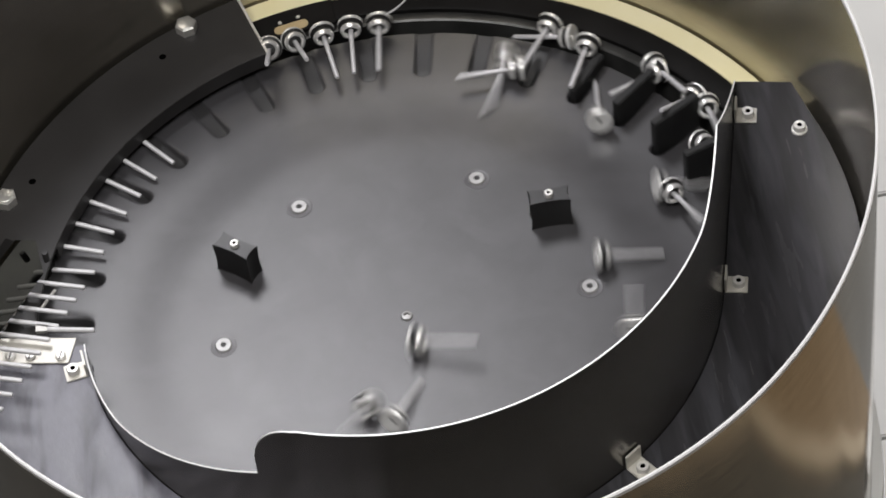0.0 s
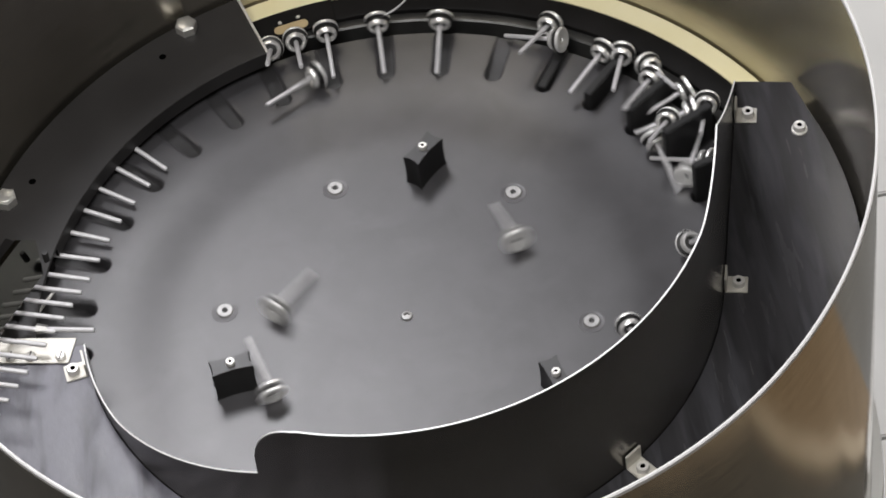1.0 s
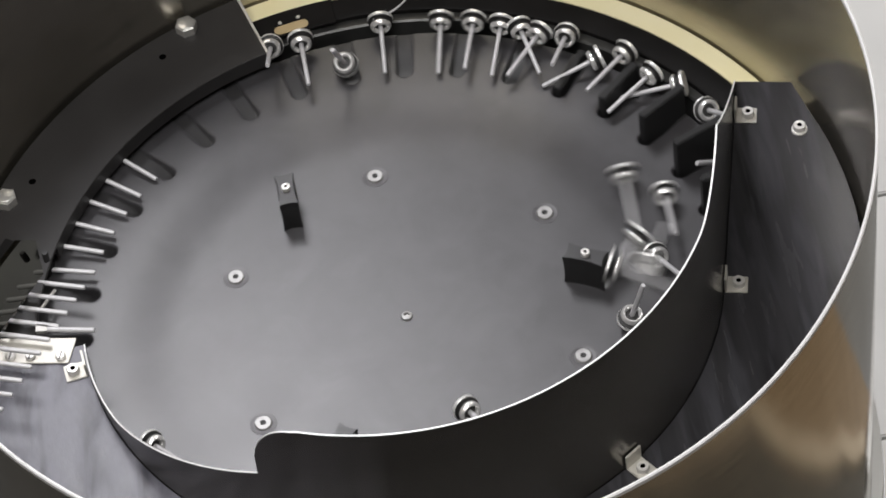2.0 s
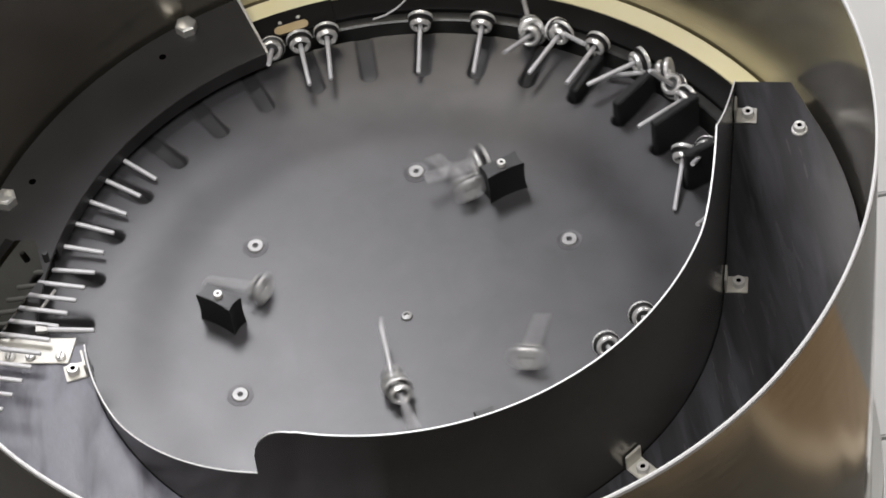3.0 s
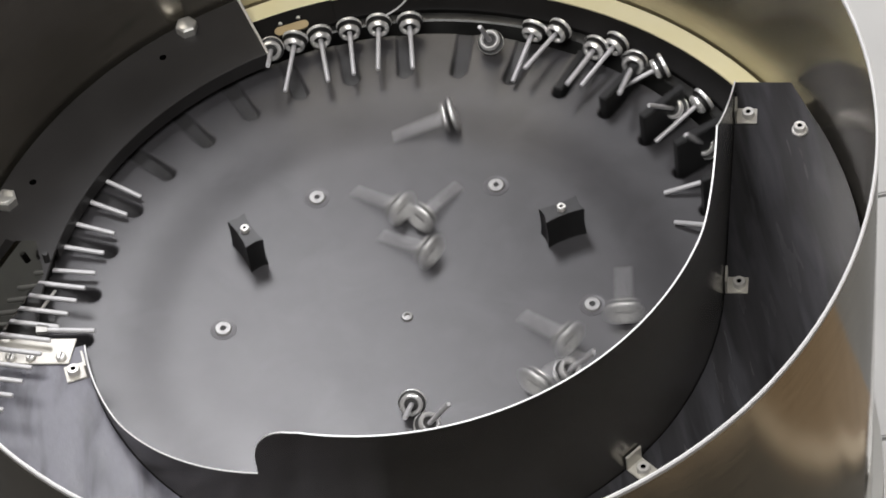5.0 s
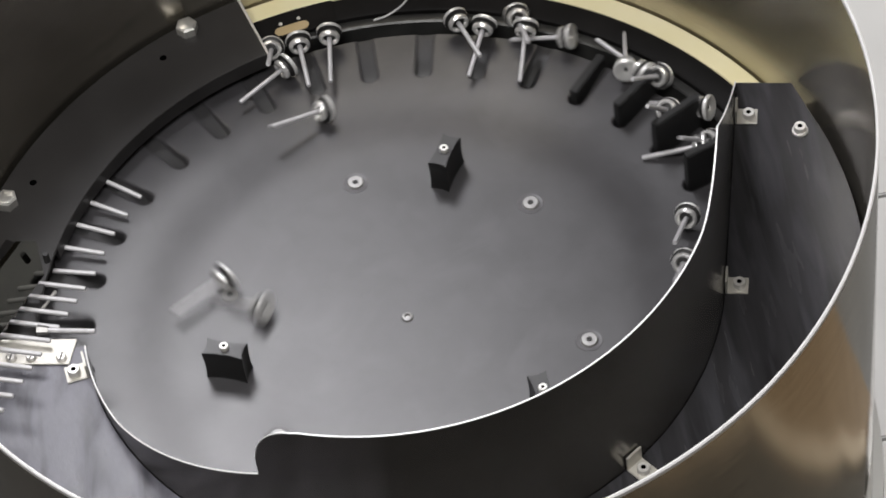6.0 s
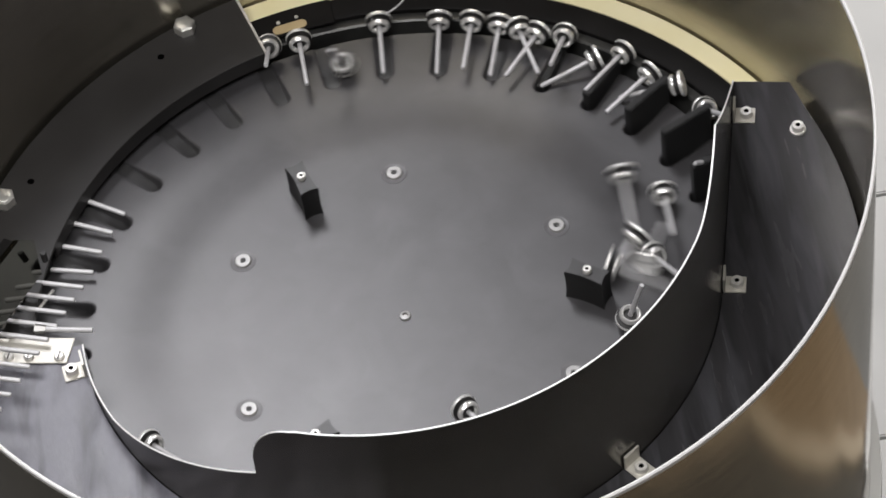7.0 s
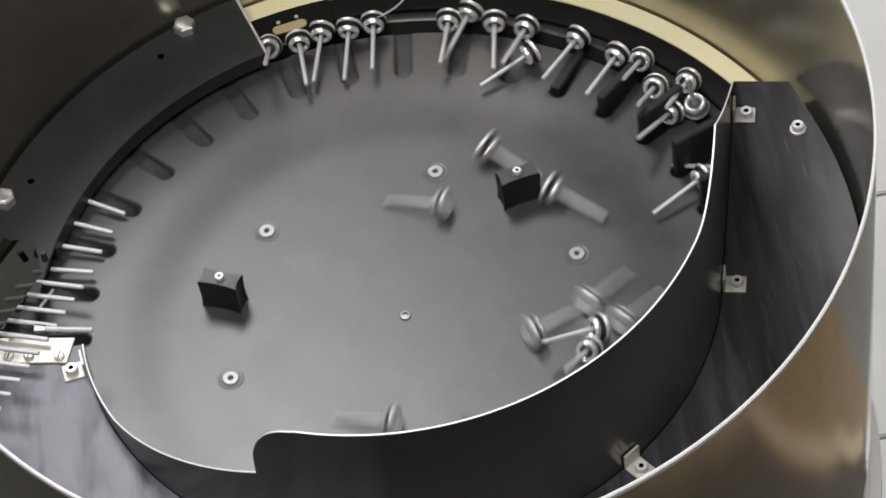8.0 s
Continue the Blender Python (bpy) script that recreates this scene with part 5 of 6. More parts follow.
    walk(pins[16], path([(0, 1.589, 19.2, 0.085, 1, -14), (0.0667, 1.517, 7.2, 0.085, 9, -14), (0.2, 1.874, 23.4, 0.085, -116, 23), (0.5, 2.046, 26.1, 0.100, 137, -14), (0.7, 2.101, 30.0, 0.100, 167, -14), (1, 2.098, 40.7, 0.100, -72, 23), (1.2, 1.886, 48.8, 0.085, -107, -14), (1.5, 1.739, 41.3, 0.085, -82, -14), (2, 2.052, 39.7, 0.100, -146, -7), (2.2, 2.088, 44.8, 0.100, -118, 16), (2.5, 2.125, 47.9, 0.100, -135, -4), (2.7, 2.039, 52.1, 0.100, -112, 1), (3, 2.085, 57.0, 0.100, -68, 29), (3.2, 2.055, 61.3, 0.100, 133, -14), (3.5, 2.030, 71.8, 0.100, -107, -9), (3.7, 2.038, 81.5, 0.100, -96, -12), (3.933, 1.620, 70.7, 0.085, -70, -12), (4, 1.453, 79.6, 0.085, -62, -12), (4.067, 1.272, 91.5, 0.085, -54, -12), (4.133, 1.350, 61.6, 0.085, 170, -14), (4.2, 1.024, 58.2, 0.085, 162, -14), (4.267, 0.705, 51.6, 0.085, 154, -14), (4.433, 1.159, 63.4, 0.085, -19, -10), (4.5, 0.842, 57.4, 0.085, -11, -10), (4.567, 0.545, 44.4, 0.085, -3, -10), (4.933, 0.843, 93.8, 0.085, 37, -14), (5, 0.632, 73.4, 0.085, 45, -14), (5.067, 0.557, 41.6, 0.085, 53, -14), (5.133, 1.320, 8.1, 0.085, 127, -14), (5.2, 1.600, 15.3, 0.085, 135, -14), (5.267, 1.620, 20.3, 0.085, 143, -14), (5.5, 1.801, 16.8, 0.085, -153, -8), (5.7, 1.600, 20.3, 0.085, -111, 27), (6, 1.611, 10.1, 0.085, -112, 27), (6.2, 1.985, 22.4, 0.085, 150, -14), (6.5, 2.085, 27.5, 0.100, 171, -14), (6.7, 2.132, 30.9, 0.100, -86, 23), (7, 2.098, 35.0, 0.100, 172, -14), (7.2, 2.088, 37.9, 0.100, -142, -2), (7.5, 2.061, 43.2, 0.100, -114, 19), (7.7, 2.063, 49.4, 0.100, -126, -6), (8, 2.070, 53.5, 0.100, -135, -4)]))
    walk(pins[17], path([(0, 1.614, 16.7, 0.085, -70, 15), (0.2, 1.883, 12.9, 0.085, 150, -14), (0.5, 1.967, 25.4, 0.085, -165, 14), (0.7, 2.120, 27.3, 0.100, -85, 32), (1, 2.027, 39.1, 0.100, -126, 15), (1.2, 2.094, 42.9, 0.100, 132, -14), (1.5, 2.081, 55.0, 0.100, 157, -14), (2, 2.035, 71.0, 0.100, -107, -3), (2.2, 2.037, 80.4, 0.100, -100, -2), (2.5, 2.032, 91.3, 0.100, -93, -1), (2.7, 2.040, 89.8, 0.100, -93, -4), (2.933, 1.178, 50.8, 0.085, 127, -8), (3, 0.876, 58.8, 0.085, 119, -8), (3.067, 0.609, 74.5, 0.085, 111, -8), (3.133, 0.474, 33.3, 0.085, -123, -14), (3.2, 0.411, 76.8, 0.085, -115, -14), (3.267, 0.579, 111.2, 0.085, -107, -14), (3.433, 1.181, 99.1, 0.085, -129, -14), (3.5, 0.923, 87.5, 0.085, -137, -14), (3.567, 0.730, 68.4, 0.085, -145, -14), (3.633, 0.999, 175.6, 0.085, -139, 12), (3.7, 0.841, -165.9, 0.085, -147, 12), (3.767, 0.799, -142.7, 0.085, -155, 12), (3.933, 0.751, 97.8, 0.085, -120, -14), (4, 0.563, 73.3, 0.085, -128, -14), (4.067, 0.540, 38.2, 0.085, -136, -14), (4.133, 0.642, 43.9, 0.085, 145, 6), (4.2, 0.310, 40.3, 0.085, 137, 6), (4.267, 0.046, -77.3, 0.085, 129, 6), (4.433, 0.233, -155.1, 0.085, 136, -7), (4.5, 0.563, -147.5, 0.085, 128, -7), (4.567, 0.896, -145.6, 0.085, 120, -7), (4.933, 0.723, 56.6, 0.085, 145, -14), (5, 0.398, 64.7, 0.085, 137, -14), (5.067, 0.130, 116.4, 0.085, 129, -14), (5.133, 0.148, -158.9, 0.085, 171, -14), (5.2, 0.440, -122.1, 0.085, 163, -14), (5.267, 0.767, -115.5, 0.085, 155, -14), (5.433, 0.464, -23.2, 0.085, 61, -14), (5.5, 0.797, -22.1, 0.085, 69, -14), (5.567, 1.131, -21.7, 0.085, 77, -14), (5.7, 1.432, -90.6, 0.085, 154, -12), (6, 1.432, -90.6, 0.085, 154, -12), (6.2, 1.452, -100.1, 0.085, 179, -12), (6.5, 1.432, -90.6, 0.085, 154, -12), (6.7, 1.516, -104.3, 0.085, 77, -12), (7, 1.516, -104.3, 0.085, 77, -12), (7.2, 1.432, -90.6, 0.085, 154, -12), (7.5, 1.432, -90.6, 0.085, 154, -12), (7.7, 1.432, -90.6, 0.085, 154, -12), (8, 1.568, -76.9, 0.085, 231, -12)]))
    walk(pins[18], path([(0, 1.108, 6.0, 0.085, -1, -12), (0.0667, 1.193, 22.1, 0.085, -9, -12), (0.2, 1.150, 30.8, 0.085, -44, 15), (0.4333, 1.320, 37.5, 0.085, -36, 5), (0.5, 1.025, 29.9, 0.085, -28, 5), (0.5667, 0.762, 16.5, 0.085, -20, 5), (0.6333, 0.449, 13.1, 0.085, 95, -10), (0.7, 0.783, 13.2, 0.085, 103, -10), (0.7667, 1.116, 13.3, 0.085, 111, -10), (1, 1.219, -18.7, 0.085, -86, 20), (1.2, 1.583, 11.8, 0.085, -42, 66), (1.5, 1.519, 10.4, 0.085, -121, 31), (2, 1.383, 1.8, 0.085, -72, 28), (2.2, 1.758, 14.1, 0.085, -124, 40), (2.5, 1.905, 15.8, 0.085, 177, -14), (2.7, 1.995, 23.2, 0.085, -75, 37), (3, 1.923, 21.9, 0.085, -116, 36), (3.2, 2.112, 28.5, 0.100, -135, 45), (3.5, 2.071, 35.7, 0.100, -123, 26), (3.7, 2.065, 45.0, 0.100, -157, -14), (4, 2.070, 53.8, 0.100, 167, -14), (4.2, 2.027, 49.2, 0.100, 87, -14), (4.5, 2.047, 62.3, 0.100, -114, -2), (5, 2.034, 61.0, 0.100, -121, -12), (5.2, 1.998, 67.5, 0.100, -113, -8), (5.5, 2.030, 74.8, 0.100, -106, 3), (5.633, 1.620, 72.3, 0.085, -95, -14), (5.7, 1.600, 83.6, 0.085, -87, -14), (5.767, 1.582, 95.6, 0.085, -79, -14), (6, 1.512, 100.5, 0.085, -156, 15), (6.133, 1.226, 123.5, 0.085, 154, -13), (6.2, 1.142, 139.2, 0.085, 146, -13), (6.267, 1.152, 155.9, 0.085, 138, -13), (6.5, 1.036, 103.1, 0.085, -128, 51), (6.633, 1.620, 108.4, 0.085, -129, -2), (6.7, 1.491, 103.1, 0.085, -137, -2), (6.767, 1.214, 95.2, 0.085, -145, -2), (7, 1.552, -156.8, 0.085, -53, 17), (7.2, 0.939, 114.3, 0.085, -137, 72), (7.433, 0.716, 63.0, 0.085, 149, -14), (7.5, 0.395, 72.8, 0.085, 141, -14), (7.567, 0.148, 128.1, 0.085, 133, -14), (7.633, 0.144, -128.8, 0.085, 162, -14), (7.7, 0.475, -119.9, 0.085, 154, -14), (7.767, 0.808, -118.3, 0.085, 146, -14), (7.933, 0.501, -1.5, 0.085, 21, -14), (8, 0.728, -24.8, 0.085, 29, -14)]))
    walk(pins[19], path([(0, 1.246, -17.7, 0.085, 82, -14), (0.0667, 1.576, -15.6, 0.085, 90, -14), (0.1333, 1.234, -19.5, 0.085, 125, -14), (0.2, 1.419, -7.5, 0.085, 133, -14), (0.2667, 1.620, 1.5, 0.085, 141, -14), (0.5, 1.714, 14.1, 0.085, -93, 27), (0.7, 1.731, 10.3, 0.085, -114, 15), (1, 1.880, 19.9, 0.085, 152, -14), (1.2, 1.894, 19.6, 0.085, -69, 37), (1.5, 2.091, 27.3, 0.100, -128, 33), (2, 2.092, 45.7, 0.100, -138, 0), (2.2, 2.043, 48.8, 0.100, -130, -6), (2.5, 2.044, 50.3, 0.100, -127, 8), (2.7, 2.112, 57.2, 0.100, -127, -0), (3, 2.007, 61.0, 0.100, -126, 29), (3.133, 1.620, 70.1, 0.085, -147, -3), (3.2, 1.569, 61.5, 0.085, -155, -3), (3.267, 1.395, 50.5, 0.085, -163, -3), (3.433, 1.620, 40.3, 0.085, -65, 3), (3.5, 1.432, 41.9, 0.085, -57, 3), (3.567, 1.103, 44.5, 0.085, -49, 3), (3.7, 1.296, -13.1, 0.085, -118, 39), (4, 1.811, 19.0, 0.085, 111, 10), (4.2, 1.805, 17.8, 0.085, -113, 16), (4.5, 1.748, 12.9, 0.085, -88, 32), (5, 1.905, 15.8, 0.085, 177, -14), (5.2, 1.995, 23.2, 0.085, -75, 37), (5.5, 2.069, 29.9, 0.100, -123, 74), (5.7, 2.046, 26.1, 0.100, 137, -14), (6, 2.076, 38.7, 0.100, -133, 42), (6.2, 2.076, 48.1, 0.100, -122, 25), (6.5, 2.053, 51.6, 0.100, -124, -5), (6.7, 2.031, 56.0, 0.100, -118, 4), (7, 2.037, 66.4, 0.100, -109, -11), (7.2, 2.025, 75.5, 0.100, -100, -2), (7.433, 1.620, 75.0, 0.085, 174, -14), (7.5, 1.315, 74.8, 0.085, 166, -14), (7.567, 0.982, 74.4, 0.085, 158, -14), (7.7, 1.902, 41.4, 0.085, -112, -14), (8, 2.062, 46.2, 0.100, -130, 1)]))
    walk(pins[20], path([(0, 0.245, -81.6, 0.085, -20, 11), (0.0667, 0.167, 25.1, 0.085, -28, 11), (0.1333, 0.081, 67.5, 0.085, 142, -14), (0.2, 0.414, 61.3, 0.085, 150, -14), (0.2667, 0.747, 60.6, 0.085, 158, -14), (0.4333, 0.375, 130.2, 0.085, 72, -9), (0.5, 0.245, 69.3, 0.085, 80, -9), (0.5667, 0.450, 22.6, 0.085, 88, -9), (0.7, 1.432, -90.6, 0.085, 154, -12), (1, 1.432, -90.6, 0.085, 154, -12), (1.2, 1.432, -90.6, 0.085, 154, -12), (1.5, 1.065, 15.2, 0.085, -127, 36), (2, 1.484, -63.2, 0.085, 308, -12), (2.2, 1.400, -49.5, 0.085, 25, -12), (2.433, 0.558, -39.9, 0.085, 45, -14), (2.5, 0.891, -38.7, 0.085, 53, -14), (2.567, 1.225, -38.2, 0.085, 61, -14), (2.7, 1.484, -63.2, 0.085, 308, -12), (3, 1.484, -63.2, 0.085, 308, -12), (3.2, 1.484, -63.2, 0.085, 308, -12), (3.5, 1.400, -49.5, 0.085, 25, -12), (3.7, 1.484, -63.2, 0.085, 308, -12), (4, 1.484, -63.2, 0.085, 308, -12), (4.2, 1.484, -63.2, 0.085, 308, -12), (4.5, 1.568, -76.9, 0.085, 231, -12), (4.933, 0.552, -41.5, 0.085, 30, -14), (5, 0.882, -45.4, 0.085, 38, -14), (5.067, 1.214, -47.1, 0.085, 46, -14), (5.2, 1.484, -63.2, 0.085, 308, -12), (5.5, 0.975, -21.5, 0.085, -105, 34), (5.7, 1.400, -49.5, 0.085, 25, -12), (6, 1.484, -63.2, 0.085, 308, -12), (6.2, 1.400, -49.5, 0.085, 25, -12), (6.5, 1.427, 5.4, 0.085, -80, 23), (6.633, 1.128, 16.7, 0.085, -125, 9), (6.7, 1.328, 4.2, 0.085, -133, 9), (6.767, 1.573, -4.8, 0.085, -141, 9), (6.933, 1.052, 10.0, 0.085, 55, -14), (7, 1.334, 1.4, 0.085, 63, -14), (7.067, 1.620, -4.0, 0.085, 71, -14), (7.2, 1.293, -6.7, 0.085, -81, 32), (7.433, 1.351, 0.8, 0.085, 157, -12), (7.5, 1.207, -12.7, 0.085, 149, -12), (7.567, 1.146, -28.7, 0.085, 141, -12), (7.7, 1.493, -0.9, 0.085, -68, 39), (7.933, 1.437, 37.2, 0.085, -50, -8), (8, 1.112, 33.9, 0.085, -42, -8)]))
    walk(pins[21], path([(0, 0.669, -115.9, 0.085, -113, 31), (0.1333, 0.301, -48.0, 0.085, 51, 7), (0.2, 0.033, 141.9, 0.085, 43, 7), (0.2667, 0.366, 133.7, 0.085, 35, 7), (0.4333, 0.851, 125.7, 0.085, 158, -14), (0.5, 0.776, 148.8, 0.085, 150, -14), (0.5667, 0.838, 172.2, 0.085, 142, -14), (0.6333, 0.684, 144.8, 0.085, 69, -9), (0.7, 0.396, 126.2, 0.085, 77, -9), (0.7667, 0.262, 69.6, 0.085, 85, -9), (0.9333, 1.193, -157.0, 0.085, 96, 11), (1, 0.866, -153.4, 0.085, 104, 11), (1.067, 0.546, -145.5, 0.085, 112, 11), (1.133, 1.412, 27.1, 0.085, 2, -14), (1.2, 1.618, 37.0, 0.085, -6, -14), (1.267, 1.620, 44.6, 0.085, -14, -14), (1.433, 1.506, 39.0, 0.085, 183, -14), (1.5, 1.298, 28.3, 0.085, 175, -14), (1.567, 1.150, 14.3, 0.085, 167, -14), (1.933, 1.260, 21.4, 0.085, -83, 11), (2, 1.573, 16.7, 0.085, -91, 11), (2.067, 1.620, 13.6, 0.085, -99, 11), (2.2, 2.075, 30.4, 0.100, -156, -14), (2.5, 1.972, 32.3, 0.085, -136, 48), (2.7, 2.089, 31.9, 0.100, -178, -14), (3, 2.123, 38.5, 0.100, 161, -14), (3.2, 2.066, 46.1, 0.100, -105, 15), (3.5, 2.032, 56.3, 0.100, -119, 9), (3.7, 2.055, 64.8, 0.100, -113, -2), (4, 2.035, 79.2, 0.100, -102, -3), (4.2, 2.032, 80.0, 0.100, -98, -2), (4.5, 2.049, 95.1, 0.100, -99, -2), (5, 2.026, 96.2, 0.100, -89, -1), (5.133, 1.620, 103.6, 0.085, -149, 1), (5.2, 1.545, 101.4, 0.085, -157, 1), (5.267, 1.221, 98.1, 0.085, -165, 1), (5.433, 1.085, 66.5, 0.085, 183, -11), (5.5, 0.777, 58.6, 0.085, 175, -11), (5.567, 0.501, 41.3, 0.085, 167, -11), (5.633, 0.371, 14.1, 0.085, 77, -9), (5.7, 0.218, 76.8, 0.085, 69, -9), (5.767, 0.424, 127.9, 0.085, 61, -9), (5.933, 0.735, 142.7, 0.085, 153, -14), (6, 0.795, 167.5, 0.085, 145, -14), (6.067, 0.973, -174.0, 0.085, 137, -14), (6.133, 1.045, 164.9, 0.085, -123, 7), (6.2, 0.760, 176.1, 0.085, -131, 7), (6.267, 0.535, -161.7, 0.085, -139, 7), (6.433, 1.204, 97.9, 0.085, -111, -14), (6.5, 1.039, 83.0, 0.085, -119, -14), (6.567, 0.966, 64.4, 0.085, -127, -14), (6.7, 1.203, 48.5, 0.085, -126, 65), (6.933, 1.169, 22.5, 0.085, -130, -14), (7, 1.317, 8.6, 0.085, -138, -14), (7.067, 1.526, -1.9, 0.085, -146, -14), (7.2, 2.015, 19.7, 0.100, -139, 44), (7.5, 1.938, 22.9, 0.085, -134, 57), (7.7, 2.084, 26.6, 0.100, -84, 40), (8, 1.933, 31.7, 0.085, -133, 19)]))
    walk(pins[22], path([(0, 0.722, -102.0, 0.085, 57, -14), (0.0667, 0.899, -81.8, 0.085, 65, -14), (0.1333, 0.747, -3.4, 0.085, 34, -14), (0.2, 1.011, -16.8, 0.085, 42, -14), (0.2667, 1.308, -24.4, 0.085, 50, -14), (0.5, 1.558, 3.8, 0.085, -89, 24), (0.6333, 1.377, -7.0, 0.085, 32, -2), (0.7, 1.236, 6.3, 0.085, 24, -2), (0.7667, 1.177, 21.9, 0.085, 16, -2), (1, 2.019, 29.8, 0.100, -175, -14), (1.2, 2.131, 33.2, 0.100, -81, 36), (1.5, 1.866, 43.1, 0.085, -123, 25), (2, 2.027, 59.9, 0.100, -132, -5), (2.2, 2.010, 64.1, 0.100, -160, -14), (2.5, 1.930, 67.6, 0.085, -111, 62), (2.7, 1.810, 61.5, 0.085, -156, -14), (2.933, 1.297, 70.2, 0.085, -154, 11), (3, 1.052, 59.1, 0.085, -162, 11), (3.067, 0.868, 42.3, 0.085, -170, 11), (3.133, 1.245, 29.2, 0.085, -52, -14), (3.2, 1.578, 29.4, 0.085, -60, -14), (3.267, 1.620, 29.5, 0.085, -68, -14), (3.5, 2.001, 24.4, 0.100, -123, 17), (3.7, 1.960, 33.9, 0.085, -24, -14), (4, 2.066, 35.9, 0.100, -171, -12), (4.2, 2.100, 35.1, 0.100, -45, -14), (4.5, 2.104, 44.1, 0.100, -132, 12), (5, 1.930, 67.6, 0.085, -111, 62), (5.2, 1.810, 61.5, 0.085, -156, -14), (5.5, 1.881, 59.8, 0.085, -156, -8), (5.633, 1.620, 51.7, 0.085, 151, -8), (5.7, 1.522, 51.4, 0.085, 143, -8), (5.767, 1.188, 50.8, 0.085, 135, -8), (6, 2.026, 44.0, 0.100, 82, -14), (6.2, 2.033, 53.2, 0.100, 82, -13), (6.5, 1.997, 66.1, 0.100, 85, -14), (6.7, 2.030, 70.8, 0.100, -109, -0), (7, 2.033, 76.3, 0.100, -102, -14), (7.2, 2.040, 85.8, 0.100, -94, -5), (7.5, 2.027, 86.5, 0.100, -98, 1), (7.7, 2.025, 94.8, 0.100, -91, 1), (8, 2.049, 95.5, 0.100, -106, -8)]))
    walk(pins[23], path([(0, 1.380, -118.0, 0.085, 0, -12), (0.2, 1.380, -118.0, 0.085, 0, -12), (0.5, 1.380, -118.0, 0.085, 0, -12), (0.7, 1.380, -118.0, 0.085, 0, -12), (1, 1.380, -118.0, 0.085, 0, -12), (1.2, 1.380, -118.0, 0.085, 0, -12), (1.433, 0.919, 50.7, 0.085, 31, -14), (1.5, 0.911, 29.7, 0.085, 39, -14), (1.567, 1.018, 10.8, 0.085, 47, -14), (2, 1.432, -90.6, 0.085, 154, -12), (2.133, 0.761, -6.7, 0.085, -122, -14), (2.2, 1.056, -16.6, 0.085, -130, -14), (2.267, 1.369, -22.1, 0.085, -138, -14), (2.433, 1.190, -9.8, 0.085, 130, -14), (2.5, 0.970, -23.2, 0.085, 122, -14), (2.567, 0.829, -42.6, 0.085, 114, -14), (2.7, 1.293, -14.2, 0.085, -136, 63), (2.933, 0.436, -48.7, 0.085, 60, -14), (3, 0.748, -37.0, 0.085, 68, -14), (3.067, 1.074, -32.3, 0.085, 76, -14), (3.2, 1.420, -59.0, 0.085, 50, -12), (3.5, 0.993, -31.9, 0.085, -44, 54), (3.7, 1.400, -49.5, 0.085, 25, -12), (4, 1.400, -49.5, 0.085, 25, -12), (4.2, 1.400, -49.5, 0.085, 25, -12), (4.5, 1.484, -63.2, 0.085, 308, -12), (5, 0.986, -36.9, 0.085, -41, 59), (5.133, 1.304, -13.3, 0.085, 179, -14), (5.2, 1.370, -27.4, 0.085, 171, -14), (5.267, 1.507, -39.5, 0.085, 163, -14), (5.433, 0.871, -12.0, 0.085, 40, -14), (5.5, 1.172, -20.1, 0.085, 48, -14), (5.567, 1.487, -24.8, 0.085, 56, -14), (5.633, 1.470, 1.2, 0.085, 179, -14), (5.7, 1.446, -11.9, 0.085, 171, -14), (5.767, 1.498, -24.8, 0.085, 163, -14), (6, 1.400, -49.5, 0.085, 25, -12), (6.2, 1.542, 4.3, 0.085, -112, 31), (6.433, 1.268, 17.5, 0.085, 52, -14), (6.5, 1.514, 8.2, 0.085, 60, -14), (6.567, 1.620, 1.6, 0.085, 68, -14), (6.7, 1.943, 15.4, 0.085, 158, -14), (7, 1.967, 18.2, 0.085, -138, 43), (7.2, 2.127, 27.2, 0.100, -84, 35), (7.5, 2.094, 30.1, 0.100, -151, -14), (7.7, 1.901, 31.3, 0.085, -124, -14), (8, 2.148, 34.1, 0.100, -121, 23)]))
